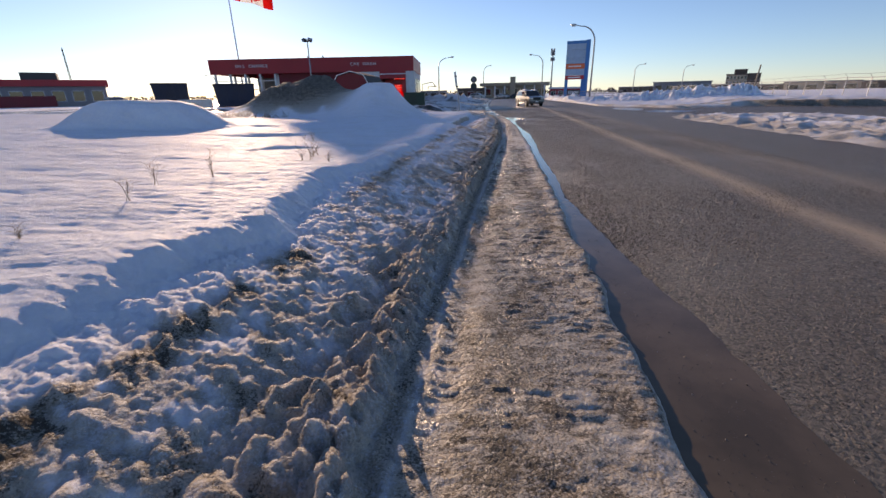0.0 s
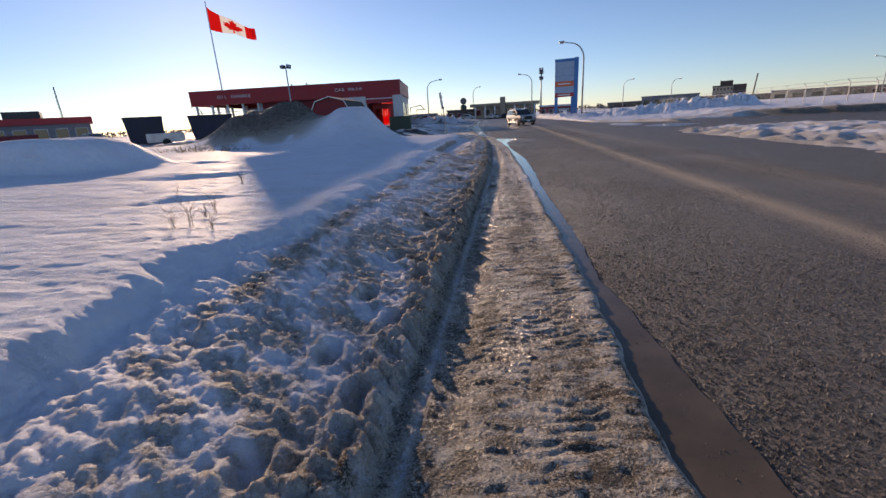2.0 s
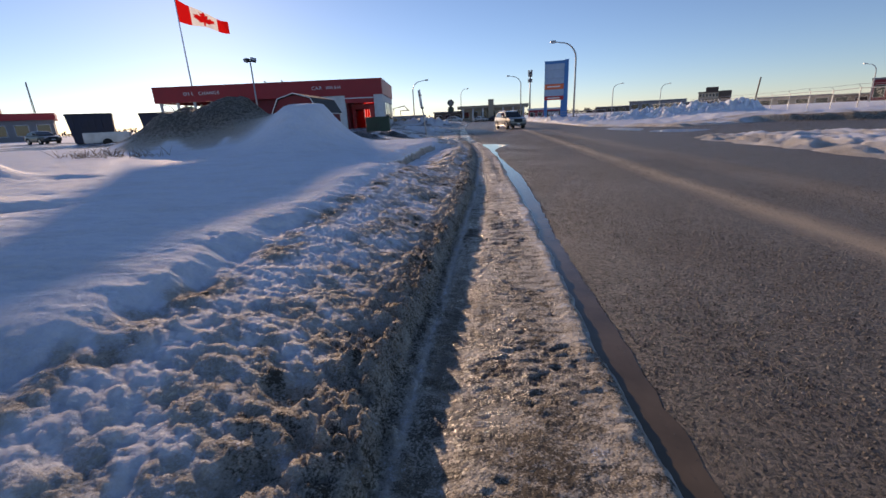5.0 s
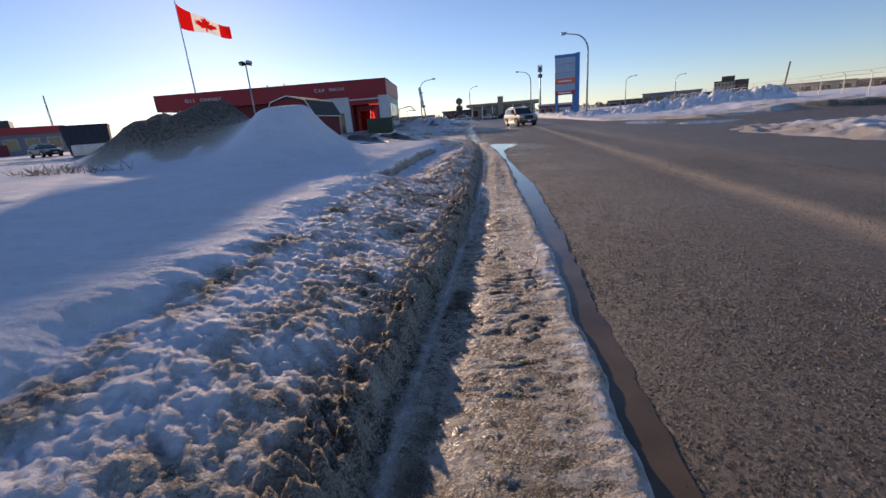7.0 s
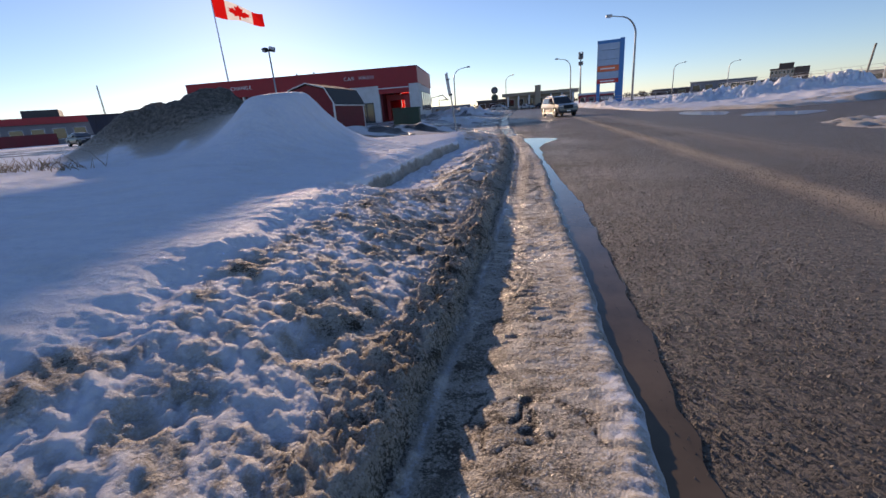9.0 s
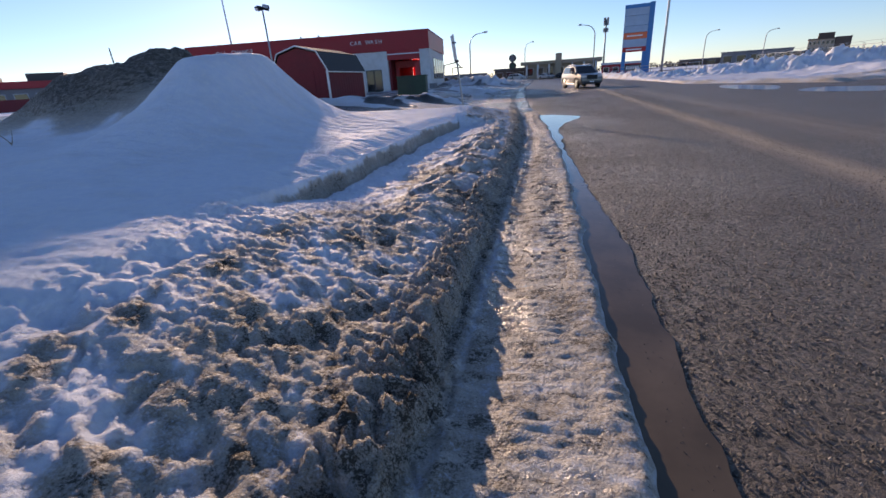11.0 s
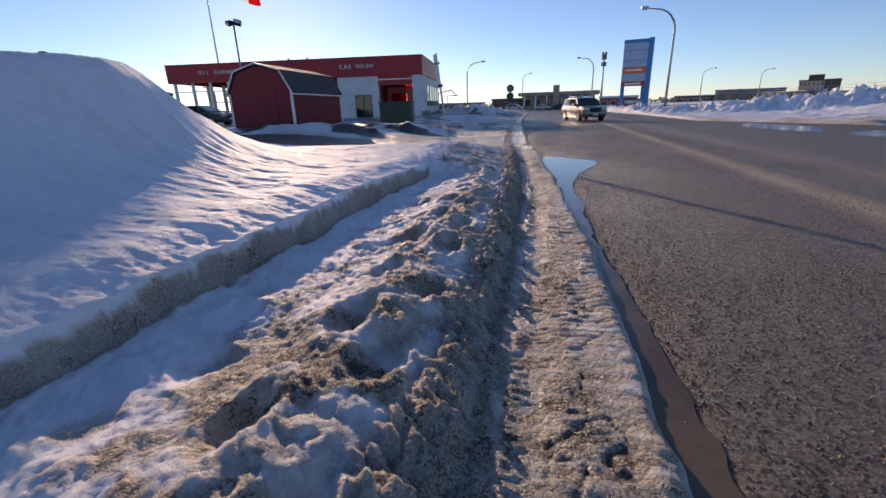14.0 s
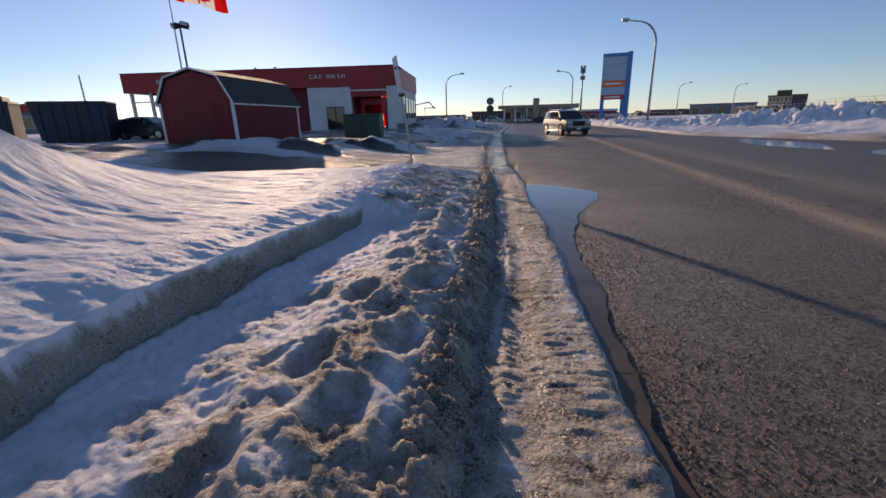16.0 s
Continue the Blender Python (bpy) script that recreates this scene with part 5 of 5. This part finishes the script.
def near_edge(ys, dx=-0.06):
    return [(y, float(strip_edge(y)) + dx) for y in ys]


puddle("brown meltwater lying along the ice edge", near_edge([-4, 0, 2, 4, 6, 8.5, 10, 12, 13, 15, 17, 18.5, 20.4, 22.2]), [(-4, 1.55), (1.3, 1.42), (2.7, 1.28), (3.9, 1.10), (5.3, 0.96), (6.3, 0.88), (8, 0.90), (9.4, 0.88), (11.3, 0.84), (12.5, 0.88), (15.3, 0.88), (16.6, 0.87), (18.1, 0.75), (20.4, 0.60), (22.2, 0.46)], 0.006)
puddle("wide shallow puddle reflecting the sky", near_edge([22, 23, 24.4, 26, 27, 28, 28.7]), [(22, 0.46), (23, 0.52), (24.4, 0.42), (26, 0.62), (27, 1.0), (27.9, 1.15), (28.7, 0.25)], 0.008)
for y0, y1, x0, x1 in ((37.0, 45.0, 9.0, 11.4), (33.0, 37.5, 10.0, 13.5)):
    side = [k / 12 for k in range(13)]
    mid_x = (x0 + x1) / 2
    puddle("shallow puddle by the side street", [(y0 + (y1 - y0) * k, mid_x + 0.5 * k - (x1 - x0) * 0.5 * math.sin(math.pi * k) ** 0.8) for k in side], [(y0 + (y1 - y0) * k, mid_x + 0.5 * k + 0.01 + (x1 - x0) * 0.5 * math.sin(math.pi * k) ** 1.3) for k in side], 0.009)
for y0, y1, dx, w in ((2.6, 3.3, -0.42, 0.16),):
    ys_ = [y0 + (y1 - y0) * k / 8 for k in range(9)]
    puddle("thin meltwater in the seam beside the ice", [(y, float(strip_back(y)) + dx) for y in ys_], [(y, float(strip_back(y)) + dx + w * math.sin(math.pi * (k + 0.2) / 8.4)) for k, y in enumerate(ys_)], 0.035)


# ---- dry weeds on the snow ----
def weed(x, y, height, seed, spread_=0.35):
    z = float(left_ground(np.array([x]), np.array([y]))[0][0])
    t = thing("dry_weed", pose(x, y, z - 0.03), "thin brown dry weed stalks poking through snow", "weed", "weeds in the snow field")
    r = random.Random(seed)
    for k in range(6):
        a, lean = r.uniform(0, math.tau), r.uniform(0.05, spread_)
        hgt = height * r.uniform(0.45, 1.0)
        pts = [(0.03 * math.cos(a), 0.03 * math.sin(a), 0)]
        for s in (0.4, 0.75, 1.0):
            pts.append((hgt * lean * s * s * math.cos(a) + r.uniform(-0.01, 0.01), hgt * lean * s * s * math.sin(a), hgt * s))
        bm = tube(pts, [0.0022, 0.0018, 0.0013, 0.0008], 4)
        for q in range(5):
            base = Vector(pts[1 + (q % 2)]).lerp(Vector(pts[2 + (q % 2)]), r.random())
            tip = base + Vector((r.uniform(-0.16, 0.16), r.uniform(-0.16, 0.16), r.uniform(0.03, 0.12))) * (height / 0.4)
            knee = base.lerp(tip, 0.5) + Vector((0, 0, 0.015))
            tube([base, knee, tip], [0.0011, 0.0009, 0.0006], 4, bm)
        part("stalk", bm, TWIG, t)


for i, (x, y, hh) in enumerate([(-3.16, 6.66, 0.42), (-3.26, 6.52, 0.30), (-2.78, 6.45, 0.20), (-3.4, 7.4, 0.30), (-3.85, 3.75, 0.26), (-4.25, 4.6, 0.36), (-3.92, 5.2, 0.40), (-3.75, 2.6, 0.16), (-4.62, 10.0, 0.34), (-3.35, 7.15, 0.20)]):
    weed(x, y, hh, 30 + i)


def bush(x, y, w, height, seed):
    z = float(left_ground(np.array([x]), np.array([y]))[0][0])
    t = thing("dry_bush", pose(x, y, z - 0.05), "low tangle of bare brown twigs in snow", "bush")
    r = random.Random(seed)
    for b in range(5):
        for k in range(16):
            p = Vector((r.uniform(-w, w), r.uniform(-0.4, 0.4), 0))
            pts = [p]
            d = Vector((r.uniform(-0.6, 0.6), r.uniform(-0.5, 0.5), r.uniform(0.4, 1)))
            for s in range(3):
                pts.append(pts[-1] + d * height / 3)
                d = d + Vector((r.uniform(-0.5, 0.5), r.uniform(-0.5, 0.5), r.uniform(-0.5, 0.3)))
            part("twig", tube(pts, [0.012, 0.009, 0.006, 0.003], 4), TWIG, t)


bush(-11.8, 19.6, 1.6, 0.40, 5)
bush(-13.6, 20.4, 1.2, 0.35, 6)


# ---- distant woods, a low uneven belt of bare trees ----
def tree_belt(name, az0, az1, dist, height, seed, mat):
    r = random.Random(seed)
    bm = bmesh.new()
    a = az0
    while a < az1:
        d = dist * r.uniform(0.9, 1.15)
        x, y = d * math.sin(radians(a)), d * math.cos(radians(a))
        hgt = height * r.uniform(0.45, 1.05)
        wd = hgt * r.uniform(0.25, 0.45)
        base = Vector((x, y, -0.5))
        tube([base, base + Vector((0, 0, hgt))], [0.35, 0.12], 3, bm)
        for k in range(9):
            z = hgt * r.uniform(0.25, 0.8)
            ang = r.uniform(0, math.tau)
            tip = base + Vector((wd * math.cos(ang), wd * math.sin(ang), min(z + hgt * r.uniform(0.15, 0.4), hgt)))
            tube([base + Vector((0, 0, z)), tip], [0.45, 0.15], 3, bm)
        a += r.uniform(0.10, 0.34) * 420 / dist
    return tagged(part(name, bm, mat, None), "far belt of bare trees on the skyline", "trees", kind="stuff")


tree_belt("far_woods", -62, 62, 620, 7.0, 3, BARK)
tree_belt("far_woods", 12, 50, 420, 5.5, 9, BARK)


def crane_mast():
    t = thing("lattice_mast", pose(-283.0, 263.0, 0), "thin lattice mast far behind the roofs", "mast")
    for dx, dy in ((0, 0), (1.2, 0), (0.6, 1.0)):
        part("leg", tube([(dx, dy, 0), (0.6 + (dx - 0.6) * 0.3, 0.4 + (dy - 0.4) * 0.3, 34)], 0.16, 5), DARK_STEEL, t)
    for k in range(14):
        z = 2 + k * 2.3
        part("brace", tube([(0, 0, z), (1.0, 0.3, z + 1.6)], 0.09, 4), DARK_STEEL, t)


crane_mast()


# ---- loose grit along the road edge ----
def grit(name, count, seed, y0, y1, reach, size, mat, power=1.5):
    """Small angular stones, joined, standing out of the asphalt."""
    g = np.random.default_rng(seed)
    y = y0 + (y1 - y0) * g.random(count) ** 1.6
    x = strip_edge(y) + 0.10 + reach * g.random(count) ** power
    q = size * g.uniform(0.45, 1.5, count)
    a = g.uniform(0, math.tau, count)
    v = np.zeros((count, 5, 3))
    for k in range(4):
        ang = a + k * math.pi / 2 + g.uniform(-0.4, 0.4, count)
        r = q * g.uniform(0.7, 1.2, count)
        v[:, k] = np.stack([x + r * np.cos(ang), y + r * np.sin(ang), np.full(count, -0.002)], -1)
    v[:, 4] = np.stack([x + g.uniform(-0.3, 0.3, count) * q, y + g.uniform(-0.3, 0.3, count) * q, 0.004 + q * g.uniform(0.4, 0.9, count)], -1)
    tri = np.array([(0, 1, 4), (1, 2, 4), (2, 3, 4), (3, 0, 4)])
    faces = (np.arange(count)[:, None, None] * 5 + tri[None]).reshape(-1, 3)
    me = bpy.data.meshes.new(name)
    me.from_pydata(v.reshape(-1, 3).tolist(), [], faces.tolist())
    me.materials.append(mat)
    return tagged(new(name, me), "loose grit and small stones on the asphalt", "grit", kind="stuff")


def stone_material():
    """Stones that differ in tone from one to the next, damp and slightly shiny."""
    m = bpy.data.materials.new("grit_stone")
    m.use_nodes = True
    n, l, put, noise_tex, rng, mix, calc, attr, stretch, bumped = node_kit(m)
    b = n["Principled BSDF"]
    each = n.new("ShaderNodeNewGeometry").outputs["Random Per Island"]
    c = mix(rng(each, 0.0, 0.75), (0.035, 0.030, 0.027), (0.15, 0.125, 0.105))
    put(b.inputs["Base Color"], mix(rng(each, 0.88, 1.0), c, (0.36, 0.32, 0.28)))
    put(b.inputs["Roughness"], 0.6)
    return m


STONE = stone_material()
grit("road_grit", 130000, 8, 0.4, 46.0, 5.4, 0.0058, STONE, 1.2)
grit("road_grit", 3500, 9, 0.4, 40.0, 4.2, 0.009, STONE)


def litter(x, y, seed):
    z = float(left_ground(np.array([[x]]), np.array([[y]]))[0][0, 0])
    bm = bmesh.new()
    r = random.Random(seed)
    pts = [(0.035 * math.cos(a) * (1 + 0.3 * r.random()), 0.016 * math.sin(a) * (1 + 0.5 * r.random()), 0.004 * r.random()) for a in [k * math.tau / 9 for k in range(9)]]
    v = [bm.verts.new(p) for p in pts]
    w = [bm.verts.new((p[0], p[1], p[2] + 0.003)) for p in pts]
    bm.faces.new(v), bm.faces.new(w[::-1])
    for i in range(9):
        bm.faces.new((v[i], v[(i + 1) % 9], w[(i + 1) % 9], w[i]))
    ob = part("paper_scrap", bm, TRIM_WHITE, None)
    ob.matrix_world = pose(x, y, z + 0.012, 6, 4, -25)
    return tagged(ob, "small pale scrap of paper on the ice", "litter")


litter(0.33, 1.12, 2)
